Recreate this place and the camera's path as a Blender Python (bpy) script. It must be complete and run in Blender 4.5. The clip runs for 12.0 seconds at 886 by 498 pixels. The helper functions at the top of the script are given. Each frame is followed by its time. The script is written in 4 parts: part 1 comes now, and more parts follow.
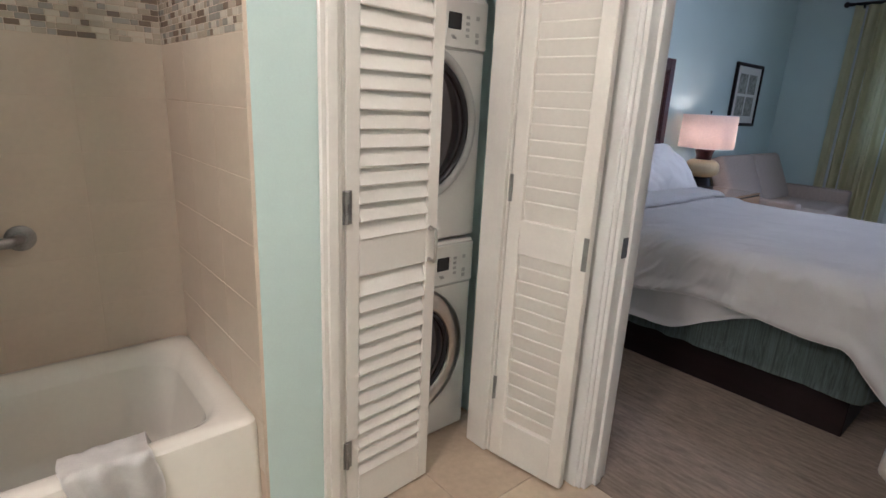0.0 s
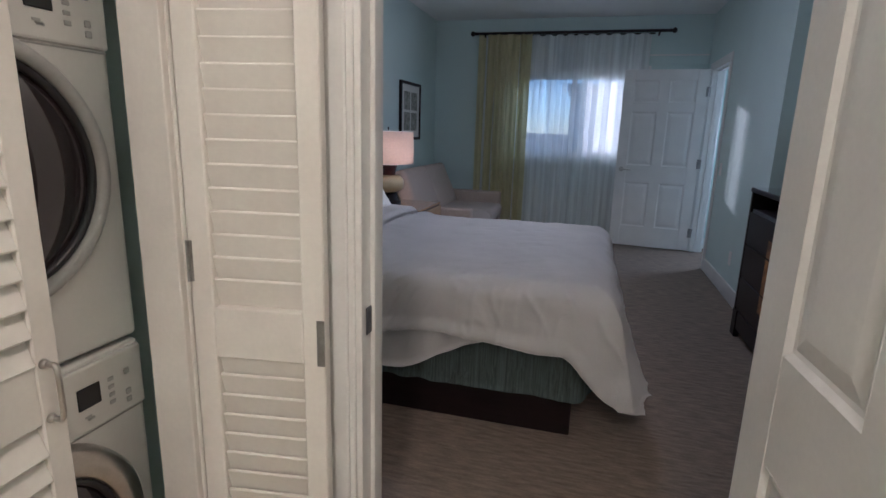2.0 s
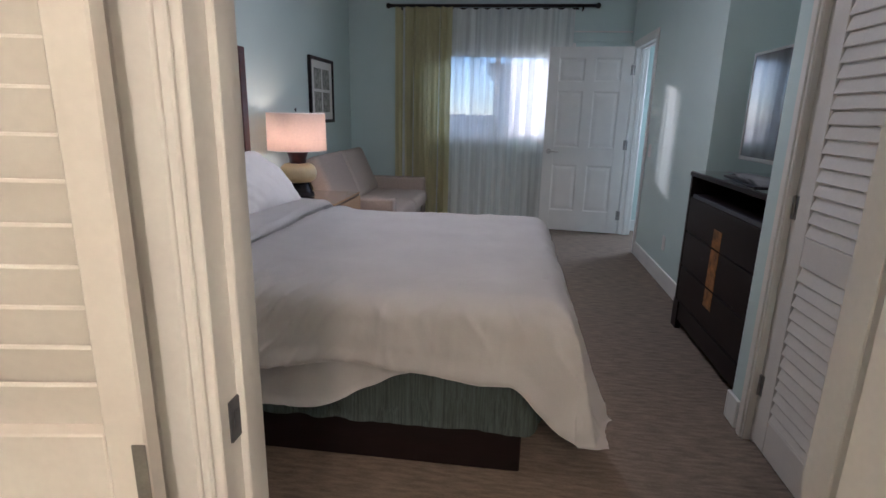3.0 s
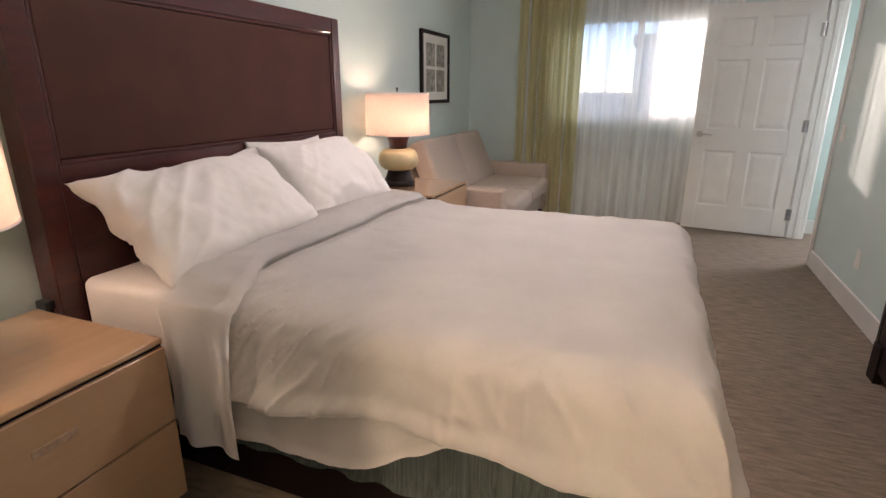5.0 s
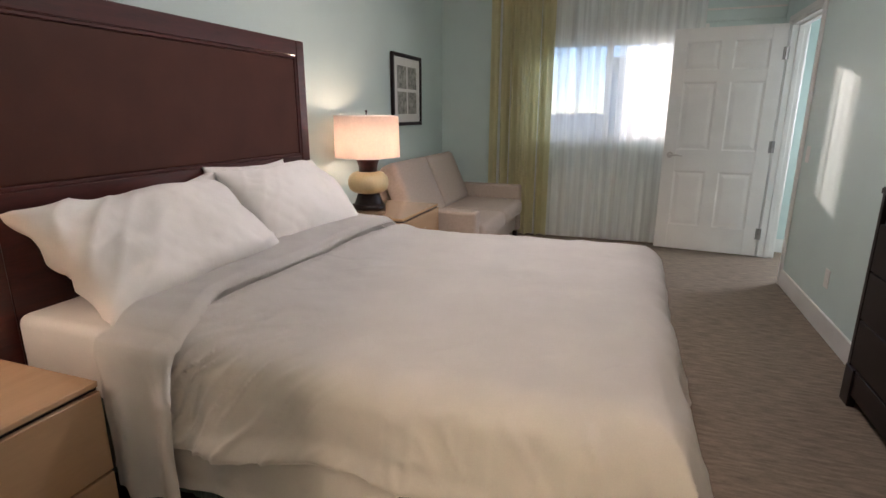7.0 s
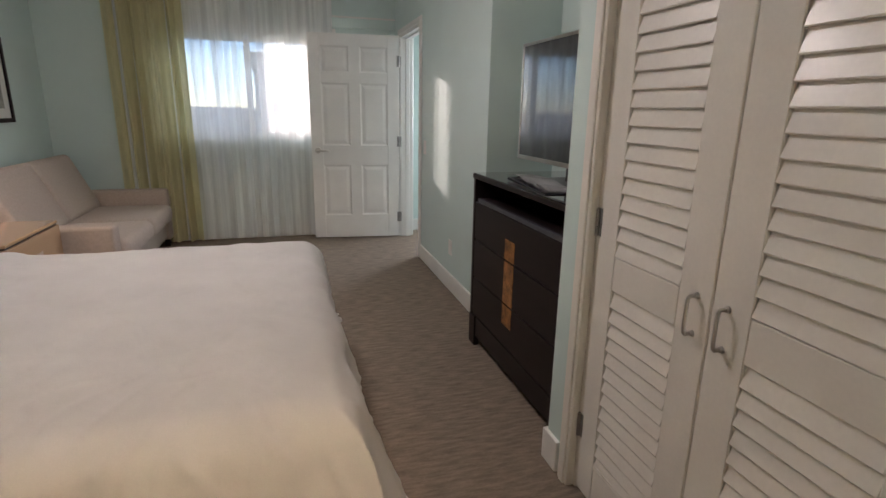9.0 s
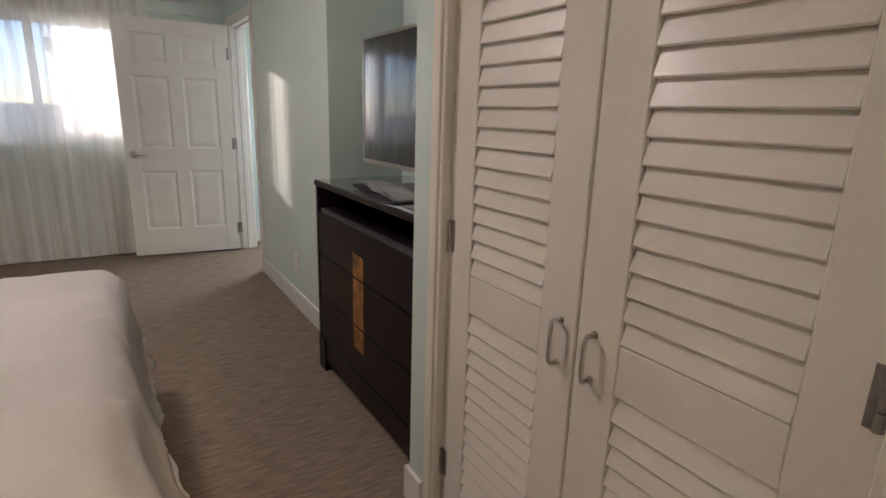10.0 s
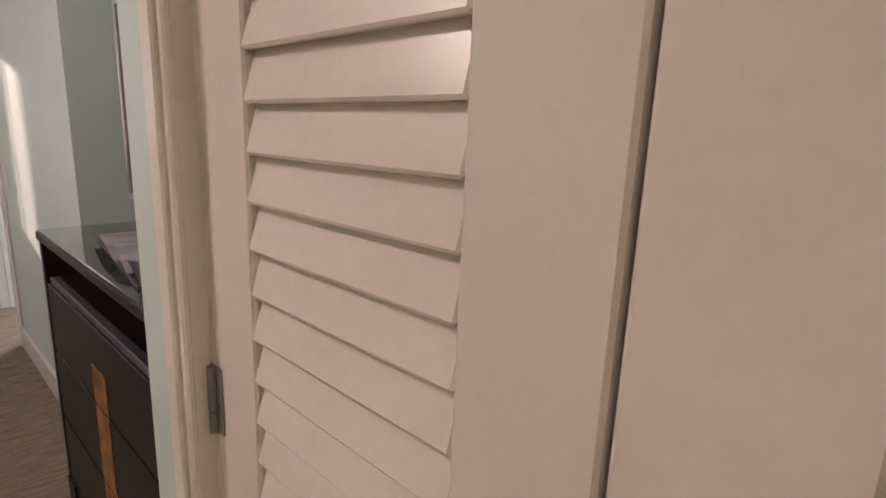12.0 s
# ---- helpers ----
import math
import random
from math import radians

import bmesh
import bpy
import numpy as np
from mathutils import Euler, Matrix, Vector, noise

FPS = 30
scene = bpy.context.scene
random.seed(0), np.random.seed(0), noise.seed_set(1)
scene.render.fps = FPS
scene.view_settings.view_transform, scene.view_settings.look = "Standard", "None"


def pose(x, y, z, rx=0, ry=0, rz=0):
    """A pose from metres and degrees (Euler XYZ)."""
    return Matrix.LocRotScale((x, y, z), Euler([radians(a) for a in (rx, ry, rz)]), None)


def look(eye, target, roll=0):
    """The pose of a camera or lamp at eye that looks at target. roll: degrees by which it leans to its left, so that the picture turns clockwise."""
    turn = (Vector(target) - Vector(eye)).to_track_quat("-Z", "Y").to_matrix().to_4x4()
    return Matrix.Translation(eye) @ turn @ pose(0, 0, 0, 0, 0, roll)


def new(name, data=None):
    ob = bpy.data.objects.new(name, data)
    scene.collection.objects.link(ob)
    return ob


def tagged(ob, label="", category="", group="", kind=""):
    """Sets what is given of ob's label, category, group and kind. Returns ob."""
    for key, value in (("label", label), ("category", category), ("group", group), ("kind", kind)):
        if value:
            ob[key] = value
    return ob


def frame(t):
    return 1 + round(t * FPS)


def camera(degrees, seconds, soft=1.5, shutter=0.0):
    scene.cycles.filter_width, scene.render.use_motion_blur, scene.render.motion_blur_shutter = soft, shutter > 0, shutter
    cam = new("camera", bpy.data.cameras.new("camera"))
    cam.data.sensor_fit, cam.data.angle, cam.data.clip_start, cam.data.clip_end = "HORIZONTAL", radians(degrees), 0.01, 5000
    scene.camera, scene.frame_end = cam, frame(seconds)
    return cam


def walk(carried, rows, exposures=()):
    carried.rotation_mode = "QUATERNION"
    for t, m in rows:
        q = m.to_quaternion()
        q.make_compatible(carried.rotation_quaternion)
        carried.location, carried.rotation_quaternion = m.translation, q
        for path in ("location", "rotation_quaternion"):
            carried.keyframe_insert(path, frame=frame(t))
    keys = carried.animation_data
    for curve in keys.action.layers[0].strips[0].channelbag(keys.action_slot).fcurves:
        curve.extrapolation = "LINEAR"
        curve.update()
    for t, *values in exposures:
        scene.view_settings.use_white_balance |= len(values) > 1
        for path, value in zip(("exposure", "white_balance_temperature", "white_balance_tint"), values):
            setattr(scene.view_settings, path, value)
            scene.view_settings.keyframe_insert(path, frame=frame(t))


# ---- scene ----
cam = camera(80.2, 12.0)
PATH = [
    (0, (0.203, 0.179, 1.278), (1.463, 1.636, 0.742), 2.8),
    (0.5, (0.188, 0.294, 1.297), (1.668, 1.555, 0.826), 2.5),
    (1, (0.249, 0.382, 1.288), (1.902, 1.42, 0.853), 2.2),
    (1.5, (0.425, 0.493, 1.281), (2.218, 1.279, 0.87), 2.2),
    (2, (0.586, 0.533, 1.308), (2.467, 1.051, 0.866), 1.7),
    (2.5, (0.812, 0.617, 1.302), (2.732, 0.916, 0.826), 1.5),
    (2.7, (0.896, 0.634, 1.311), (2.819, 0.866, 0.815), 1.4),
    (4.3, (1.485, 0.531, 1.278), (3.348, 0.948, 0.68), 0.4),
    (4.5, (1.533, 0.551, 1.282), (3.375, 1.058, 0.689), 0.2),
    (5, (1.601, 0.57, 1.296), (3.38, 1.279, 0.721), 0.2),
    (5.5, (1.653, 0.555, 1.296), (3.379, 1.403, 0.747), 0.1),
    (6, (1.693, 0.539, 1.29), (3.395, 1.448, 0.764), 0.0),
    (6.5, (1.705, 0.535, 1.295), (3.446, 1.377, 0.783), 0.1),
    (7, (1.695, 0.545, 1.305), (3.521, 1.19, 0.802), 0.1),
    (7.2, (1.69, 0.553, 1.315), (3.549, 1.092, 0.813), 0.5),
    (8.8, (1.657, 0.519, 1.341), (3.539, 0.074, 0.83), 0.8),
    (9, (1.671, 0.51, 1.335), (3.525, -0.041, 0.824), 1.0),
    (9.5, (1.742, 0.458, 1.328), (3.502, -0.341, 0.815), 1.3),
    (10, (1.894, 0.353, 1.327), (3.536, -0.678, 0.834), 1.8),
    (10.5, (2.081, 0.248, 1.311), (3.582, -0.984, 0.831), 2.2),
    (11, (2.268, 0.13, 1.318), (3.664, -1.229, 0.865), 2.5),
    (11.5, (2.426, -0.08, 1.324), (3.777, -1.487, 0.886), 1.9),
    (12, (2.511, -0.191, 1.329), (3.844, -1.619, 0.899), 2.3),
]
walk(cam, [(t, look(eye, target, roll)) for t, eye, target, roll in PATH],
     [(0.0, 1.85, 5100, 22), (1.0, 1.7, 5200, 22), (2.0, 1.5, 5200, 23), (2.7, 1.7, 5450, 24), (4.3, 2.8, 6800, 28), (5.5, 2.6, 7050, 30), (7.2, 2.5, 6700, 24), (9.0, 2.4, 6750, 24), (10.0, 2.4, 7150, 28), (10.5, 2.5, 7600, 34), (11.5, 2.75, 7800, 37), (12.0, 2.68, 7500, 36)])

# ---- world, sun and lamps ----
SUN_AZ, SUN_EL = 34.0, 10.0
world = bpy.data.worlds.new("sky")
scene.world = world
world.use_nodes = True
wn = world.node_tree
sky = wn.nodes.new("ShaderNodeTexSky")
sky.sky_type, sky.sun_disc = "NISHITA", False
sky.air_density, sky.dust_density, sky.ozone_density = 1.0, 0.0, 3.0
sky.altitude = 2500
sky.sun_elevation, sky.sun_rotation = radians(SUN_EL), radians(90 - SUN_AZ)
wn.links.new(sky.outputs[0], wn.nodes["Background"].inputs[0])
wn.nodes["Background"].inputs[1].default_value = 0.12

sun = new("sun", bpy.data.lights.new("sun", "SUN"))
sun.data.energy, sun.data.angle, sun.data.color = 1.5, radians(0.5), (1.0, 0.93, 0.84)
to_sun = Vector((math.cos(radians(SUN_AZ)) * math.cos(radians(SUN_EL)), math.sin(radians(SUN_AZ)) * math.cos(radians(SUN_EL)), math.sin(radians(SUN_EL))))
sun.matrix_world = look(to_sun * 20, (0, 0, 0))


def area_light(name, eye, target, sx, sy, watts, colour):
    d = bpy.data.lights.new(name, "AREA")
    d.shape, d.size, d.size_y, d.energy, d.color = "RECTANGLE", sx, sy, watts, colour
    ob = new(name, d)
    ob.matrix_world = look(eye, target)
    return ob


area_light("side_room_daylight", (7.35, -2.0, 1.5), (5.5, -1.6, 0.6), 1.1, 1.1, 9.0, (0.88, 0.95, 1.0))

area_light("window_daylight", (8.35, 0.82, 2.85), (7.0, 0.82, 1.45), 1.9, 1.1, 10.0, (0.72, 0.87, 1.0))

# ---- materials ----


def material(name, colour, rough=0.6, metal=0.0, var=0.06, scale=6.0, fine=120.0, bump=0.02, stretch=(1, 1, 1), coat=0.0, dark=None):
    """Two scales of variation on the base colour, and a fine relief."""
    m = bpy.data.materials.new(name)
    m.use_nodes = True
    nt = m.node_tree
    b = nt.nodes["Principled BSDF"]
    b.inputs["Roughness"].default_value, b.inputs["Metallic"].default_value = rough, metal
    b.inputs["Coat Weight"].default_value = coat
    co = nt.nodes.new("ShaderNodeTexCoord")
    mp = nt.nodes.new("ShaderNodeMapping")
    mp.inputs["Scale"].default_value = stretch
    nt.links.new(co.outputs["Object"], mp.inputs[0])
    n1, n2 = nt.nodes.new("ShaderNodeTexNoise"), nt.nodes.new("ShaderNodeTexNoise")
    n1.inputs["Scale"].default_value, n1.inputs["Detail"].default_value = scale, 4
    n2.inputs["Scale"].default_value, n2.inputs["Detail"].default_value = fine, 3
    nt.links.new(mp.outputs[0], n1.inputs[0]), nt.links.new(mp.outputs[0], n2.inputs[0])
    mix = nt.nodes.new("ShaderNodeMix")
    mix.data_type = "RGBA"
    c = Vector(colour)
    lo = Vector(dark) if dark else c * (1 - 2.2 * var)
    hi = c if dark else c * (1 + 1.2 * var)
    mix.inputs[6].default_value, mix.inputs[7].default_value = (*lo, 1), (*[min(v, 0.95) for v in hi], 1)
    add = nt.nodes.new("ShaderNodeMath")
    add.operation = "MULTIPLY_ADD"
    add.inputs[1].default_value = 0.35
    nt.links.new(n2.outputs[0], add.inputs[0])
    sub = nt.nodes.new("ShaderNodeMath")
    sub.operation = "MULTIPLY"
    sub.inputs[1].default_value = 0.65
    nt.links.new(n1.outputs[0], sub.inputs[0])
    nt.links.new(sub.outputs[0], add.inputs[2])
    rng = nt.nodes.new("ShaderNodeMapRange")
    rng.inputs[1].default_value, rng.inputs[2].default_value = 0.32, 0.68
    nt.links.new(add.outputs[0], rng.inputs[0])
    nt.links.new(rng.outputs[0], mix.inputs[0])
    nt.links.new(mix.outputs[2], b.inputs["Base Color"])
    if bump:
        bp = nt.nodes.new("ShaderNodeBump")
        bp.inputs["Strength"].default_value, bp.inputs["Distance"].default_value = min(1.0, bump * 10), 0.0008
        nt.links.new(add.outputs[0], bp.inputs["Height"])
        nt.links.new(bp.outputs[0], b.inputs["Normal"])
    return m


def tint_by_object(m, amount):
    """Lightens or darkens each piece a little, by its object's random number."""
    nt = m.node_tree
    b = nt.nodes["Principled BSDF"]
    src = b.inputs["Base Color"].links[0].from_socket
    info, hsv, rng = nt.nodes.new("ShaderNodeObjectInfo"), nt.nodes.new("ShaderNodeHueSaturation"), nt.nodes.new("ShaderNodeMapRange")
    rng.inputs[3].default_value, rng.inputs[4].default_value = 1 - amount, 1 + amount
    nt.links.new(info.outputs["Random"], rng.inputs[0])
    nt.links.new(rng.outputs[0], hsv.inputs["Value"])
    nt.links.new(src, hsv.inputs["Color"])
    nt.links.new(hsv.outputs[0], b.inputs["Base Color"])
    return m


def see_through(m, clear, trans):
    """Cloth that lets light through: part clear, part translucent."""
    nt = m.node_tree
    b, out = nt.nodes["Principled BSDF"], nt.nodes["Material Output"]
    tl, tp = nt.nodes.new("ShaderNodeBsdfTranslucent"), nt.nodes.new("ShaderNodeBsdfTransparent")
    m1, m2 = nt.nodes.new("ShaderNodeMixShader"), nt.nodes.new("ShaderNodeMixShader")
    nt.links.new(b.inputs["Base Color"].links[0].from_socket, tl.inputs[0])
    m1.inputs[0].default_value, m2.inputs[0].default_value = trans, clear
    nt.links.new(b.outputs[0], m1.inputs[1]), nt.links.new(tl.outputs[0], m1.inputs[2])
    nt.links.new(m1.outputs[0], m2.inputs[1]), nt.links.new(tp.outputs[0], m2.inputs[2])
    nt.links.new(m2.outputs[0], out.inputs[0])
    return m


PAINT = material("aqua_wall_paint", (0.575, 0.695, 0.665), 0.55, var=0.03, scale=1.5, fine=220, bump=0.012)
CEIL = material("ceiling_paint", (0.80, 0.83, 0.82), 0.8, var=0.03, scale=2, fine=160, bump=0.02)
WHITE = material("white_gloss_paint", (0.76, 0.75, 0.72), 0.35, var=0.03, scale=5, fine=90, bump=0.006)
CREAM = material("cream_louvre_paint", (0.77, 0.73, 0.67), 0.3, var=0.03, scale=5, fine=90, bump=0.006)
CARPET = material("brown_loop_carpet", (0.30, 0.235, 0.175), 0.95, var=0.3, scale=13, fine=85, bump=0.08, stretch=(4.5, 0.8, 1), dark=(0.137, 0.104, 0.078))
FLOORTILE = tint_by_object(material("beige_floor_tile", (0.50, 0.40, 0.29), 0.35, var=0.08, scale=5, fine=40, bump=0.005), 0.04)
GROUT = material("grout", (0.40, 0.33, 0.26), 0.9, var=0.08, scale=20, fine=200, bump=0.03)
WALLTILE = tint_by_object(material("beige_wall_tile", (0.56, 0.465, 0.365), 0.28, var=0.03, scale=4, fine=60, bump=0.003), 0.015)
WALLGROUT = material("pale_grout", (0.58, 0.47, 0.365), 0.9, var=0.05, scale=20, fine=200, bump=0.02)
PORCELAIN = material("white_porcelain", (0.78, 0.74, 0.66), 0.12, var=0.02, scale=3, fine=60, bump=0.0, coat=0.5)
TERRY = material("white_terry_cloth", (0.90, 0.88, 0.85), 0.95, var=0.05, scale=30, fine=300, bump=0.03)
ENAMEL = material("white_enamel", (0.74, 0.73, 0.70), 0.25, var=0.02, scale=4, fine=80, bump=0.0, coat=0.3)
PLASTIC = material("grey_plastic", (0.42, 0.42, 0.41), 0.35, var=0.04, scale=10, fine=150, bump=0.004)
BLACKP = material("black_plastic", (0.018, 0.018, 0.02), 0.3, var=0.1, scale=10, fine=150, bump=0.004)
DARKGLASS = material("dark_door_glass", (0.03, 0.022, 0.025), 0.06, var=0.05, scale=4, fine=60, bump=0.0, coat=0.6)
CHROME = material("satin_nickel", (0.55, 0.52, 0.49), 0.28, metal=1.0, var=0.05, scale=20, fine=200, bump=0.004)
SCREEN = material("television_glass", (0.012, 0.012, 0.014), 0.05, var=0.05, scale=3, fine=60, bump=0.0, coat=1.0)
CHERRY = material("cherry_wood", (0.072, 0.015, 0.013), 0.3, var=0.2, scale=9, fine=60, bump=0.004, stretch=(0.4, 4, 4), coat=0.3)
BEAD = material("dull_cherry_bead", (0.072, 0.015, 0.013), 0.6, var=0.2, scale=9, fine=60, bump=0.004, stretch=(0.4, 4, 4))
LEATHER = material("brown_upholstery", (0.078, 0.027, 0.019), 0.65, var=0.08, scale=5, fine=260, bump=0.03)
ESPRESSO = material("espresso_wood", (0.012, 0.006, 0.006), 0.4, var=0.15, scale=8, fine=60, bump=0.006, stretch=(0.6, 4, 4))
PLINTH = material("dark_bed_base", (0.012, 0.006, 0.006), 0.5, var=0.15, scale=8, fine=60, bump=0.01, stretch=(4, 0.6, 4))
MAPLE = material("maple_veneer", (0.53, 0.345, 0.205), 0.2, var=0.035, scale=5, fine=50, bump=0.003, stretch=(0.5, 5, 5), coat=0.3)
POLISH = material("polished_maple_top", (0.53, 0.345, 0.205), 0.06, var=0.035, scale=5, fine=50, bump=0.0, stretch=(0.5, 5, 5), coat=1.0)
INLAY = material("amber_burl_inlay", (0.36, 0.145, 0.04), 0.4, var=0.35, scale=22, fine=90, bump=0.01)
LINEN = material("white_bed_linen", (0.89, 0.87, 0.84), 0.9, var=0.03, scale=4, fine=300, bump=0.03)
SKIRT = material("grey_green_bed_skirt", (0.15, 0.195, 0.18), 0.85, var=0.24, scale=105, fine=300, bump=0.08, stretch=(1, 1, 0.03))
SOFA = material("beige_sofa_fabric", (0.47, 0.39, 0.33), 0.9, var=0.05, scale=60, fine=300, bump=0.05)
CURTAIN = see_through(material("olive_curtain_cloth", (0.69, 0.65, 0.40), 0.8, var=0.04, scale=30, fine=300, bump=0.03, stretch=(1, 1, 0.15)), 0.0, 0.45)
SHEER = see_through(material("white_sheer_cloth", (0.87, 0.90, 0.88), 0.9, var=0.03, scale=40, fine=300, bump=0.01, stretch=(1, 1, 0.1)), 0.20, 0.30)
ROD = material("dark_bronze_rod", (0.022, 0.015, 0.014), 0.35, metal=0.3, var=0.1, scale=10, fine=120, bump=0.004)
CERAMIC = material("cream_ceramic", (0.62, 0.52, 0.31), 0.3, var=0.06, scale=9, fine=90, bump=0.006)
SHADE = see_through(material("linen_lamp_shade", (0.80, 0.70, 0.64), 0.9, var=0.03, scale=60, fine=400, bump=0.02), 0.0, 0.62)
LIPM = material("dark_grey_lip", (0.10, 0.105, 0.12), 0.4, metal=0.5, var=0.1, scale=20, fine=200, bump=0.004)
HINGEM = material("dull_grey_steel", (0.33, 0.32, 0.31), 0.38, metal=0.8, var=0.1, scale=20, fine=200, bump=0.004)
PULLWOOD = material("worn_finger_pull", (0.45, 0.31, 0.21), 0.3, var=0.15, scale=25, fine=120, bump=0.004)
MATBOARD = material("white_mat_board", (0.72, 0.71, 0.66), 0.8, var=0.02, scale=10, fine=200, bump=0.01)
PRINT = material("grey_botanical_print", (0.50, 0.49, 0.42), 0.7, var=0.5, scale=26, fine=120, bump=0.0, dark=(0.10, 0.105, 0.09))
PAPER = material("glossy_paper", (0.72, 0.72, 0.72), 0.15, var=0.05, scale=20, fine=100, bump=0.0)
STUCCO = material("grey_blue_stucco", (0.30, 0.36, 0.46), 0.9, var=0.06, scale=1, fine=20, bump=0.02)
ROOFM = material("roof_tiles", (0.26, 0.20, 0.17), 0.9, var=0.1, scale=2, fine=30, bump=0.03)
GROUNDM = material("outside_ground", (0.22, 0.22, 0.18), 0.95, var=0.15, scale=0.4, fine=8, bump=0.03)
for dull in (ESPRESSO, PLINTH, LEATHER):
    dull.node_tree.nodes["Principled BSDF"].inputs["Specular IOR Level"].default_value = 0.28
GLASS = bpy.data.materials.new("clear_glass")
GLASS.use_nodes = True
gb = GLASS.node_tree.nodes["Principled BSDF"]
gb.inputs["Transmission Weight"].default_value, gb.inputs["Roughness"].default_value, gb.inputs["IOR"].default_value = 1.0, 0.02, 1.45
BULB = bpy.data.materials.new("lamp_bulb")
BULB.use_nodes = True
bb = BULB.node_tree.nodes["Principled BSDF"]
bb.inputs["Emission Color"].default_value, bb.inputs["Emission Strength"].default_value = (1.0, 0.78, 0.58, 1), 25.0



def wrinkle(m, scale, strength, dist):
    """Adds soft creases of the cloth to a material's relief."""
    nt = m.node_tree
    b = nt.nodes["Principled BSDF"]
    n, bp, co = nt.nodes.new("ShaderNodeTexNoise"), nt.nodes.new("ShaderNodeBump"), nt.nodes.new("ShaderNodeTexCoord")
    n.inputs["Scale"].default_value, n.inputs["Detail"].default_value, n.inputs["Distortion"].default_value = scale, 4, 0.5
    bp.inputs["Strength"].default_value, bp.inputs["Distance"].default_value = strength, dist
    nt.links.new(co.outputs["Object"], n.inputs[0])
    nt.links.new(n.outputs[0], bp.inputs["Height"])
    if b.inputs["Normal"].links:
        nt.links.new(b.inputs["Normal"].links[0].from_socket, bp.inputs["Normal"])
    nt.links.new(bp.outputs[0], b.inputs["Normal"])


def gathered(m, lo, hi):
    """Uneven density of a gathered sheer: bands that run down the cloth."""
    nt = m.node_tree
    clear_mix = [n for n in nt.nodes if n.type == "MIX_SHADER" and n.inputs[2].links[0].from_node.type == "BSDF_TRANSPARENT"][0]
    co, mp, n, r = nt.nodes.new("ShaderNodeTexCoord"), nt.nodes.new("ShaderNodeMapping"), nt.nodes.new("ShaderNodeTexNoise"), nt.nodes.new("ShaderNodeMapRange")
    mp.inputs["Scale"].default_value = (0.0, 1.0, 0.02)
    n.inputs["Scale"].default_value, n.inputs["Detail"].default_value = 20.0, 2
    r.inputs[1].default_value, r.inputs[2].default_value, r.inputs[3].default_value, r.inputs[4].default_value = 0.38, 0.62, lo, hi
    nt.links.new(co.outputs["Object"], mp.inputs[0]), nt.links.new(mp.outputs[0], n.inputs[0])
    nt.links.new(n.outputs[0], r.inputs[0]), nt.links.new(r.outputs[0], clear_mix.inputs[0])


gathered(SHEER, 0.08, 0.27)
wrinkle(LINEN, 4.0, 0.3, 0.02)
wrinkle(LINEN, 11.0, 0.28, 0.009)
wrinkle(SOFA, 5.0, 0.25, 0.015)
wrinkle(SKIRT, 9.0, 0.6, 0.02)

# ---- mesh helpers ----


def box(bm, x0, x1, y0, y1, z0, z1, bevel=0.0, seg=1):
    """A box, with its edges rounded if asked."""
    made = bmesh.ops.create_cube(bm, size=1, matrix=Matrix.Translation(((x0 + x1) / 2, (y0 + y1) / 2, (z0 + z1) / 2)) @ Matrix.Diagonal((x1 - x0, y1 - y0, z1 - z0, 1)))
    if bevel:
        edges = {e for v in made["verts"] for e in v.link_edges}
        bmesh.ops.bevel(bm, geom=list(edges), offset=bevel, segments=seg, affect="EDGES", profile=0.5)
    return bm


def boxes(*dims, bevel=0.0, seg=1):
    bm = bmesh.new()
    for d in dims:
        box(bm, *d, bevel=bevel, seg=seg)
    return bm


def lathe(profile, n=32, cap=False):
    """A solid turned about z from (radius, height) pairs."""
    bm = bmesh.new()
    rings = [[bm.verts.new((r * math.cos(2 * math.pi * i / n), r * math.sin(2 * math.pi * i / n), z)) for i in range(n)] for r, z in profile]
    for a, b in zip(rings, rings[1:]):
        for i in range(n):
            bm.faces.new((a[i], a[(i + 1) % n], b[(i + 1) % n], b[i]))
    if cap:
        bm.faces.new(rings[0][::-1]), bm.faces.new(rings[-1])
    return bm


def tube(points, radius, n=10):
    """A round bar along points."""
    bm = bmesh.new()
    pts = [Vector(p) for p in points]
    rings = []
    for i, p in enumerate(pts):
        d = (pts[min(i + 1, len(pts) - 1)] - pts[max(i - 1, 0)]).normalized()
        u = d.orthogonal().normalized() if not rings else (u - d * u.dot(d)).normalized()
        v = d.cross(u)
        rings.append([bm.verts.new(p + radius * (math.cos(2 * math.pi * k / n) * u + math.sin(2 * math.pi * k / n) * v)) for k in range(n)])
    for a, b in zip(rings, rings[1:]):
        for k in range(n):
            bm.faces.new((a[k], a[(k + 1) % n], b[(k + 1) % n], b[k]))
    bm.faces.new(rings[0][::-1]), bm.faces.new(rings[-1])
    return bm


def sheet(f, nu, nv, thick=0.0):
    """A surface f(u, v), u and v from 0 to 1; with a thickness if asked."""
    bm = bmesh.new()
    g = [[bm.verts.new(f(i / nu, j / nv)) for j in range(nv + 1)] for i in range(nu + 1)]
    for i in range(nu):
        for j in range(nv):
            bm.faces.new((g[i][j], g[i + 1][j], g[i + 1][j + 1], g[i][j + 1]))
    if thick:
        bmesh.ops.solidify(bm, geom=bm.faces[:], thickness=thick)
    return bm


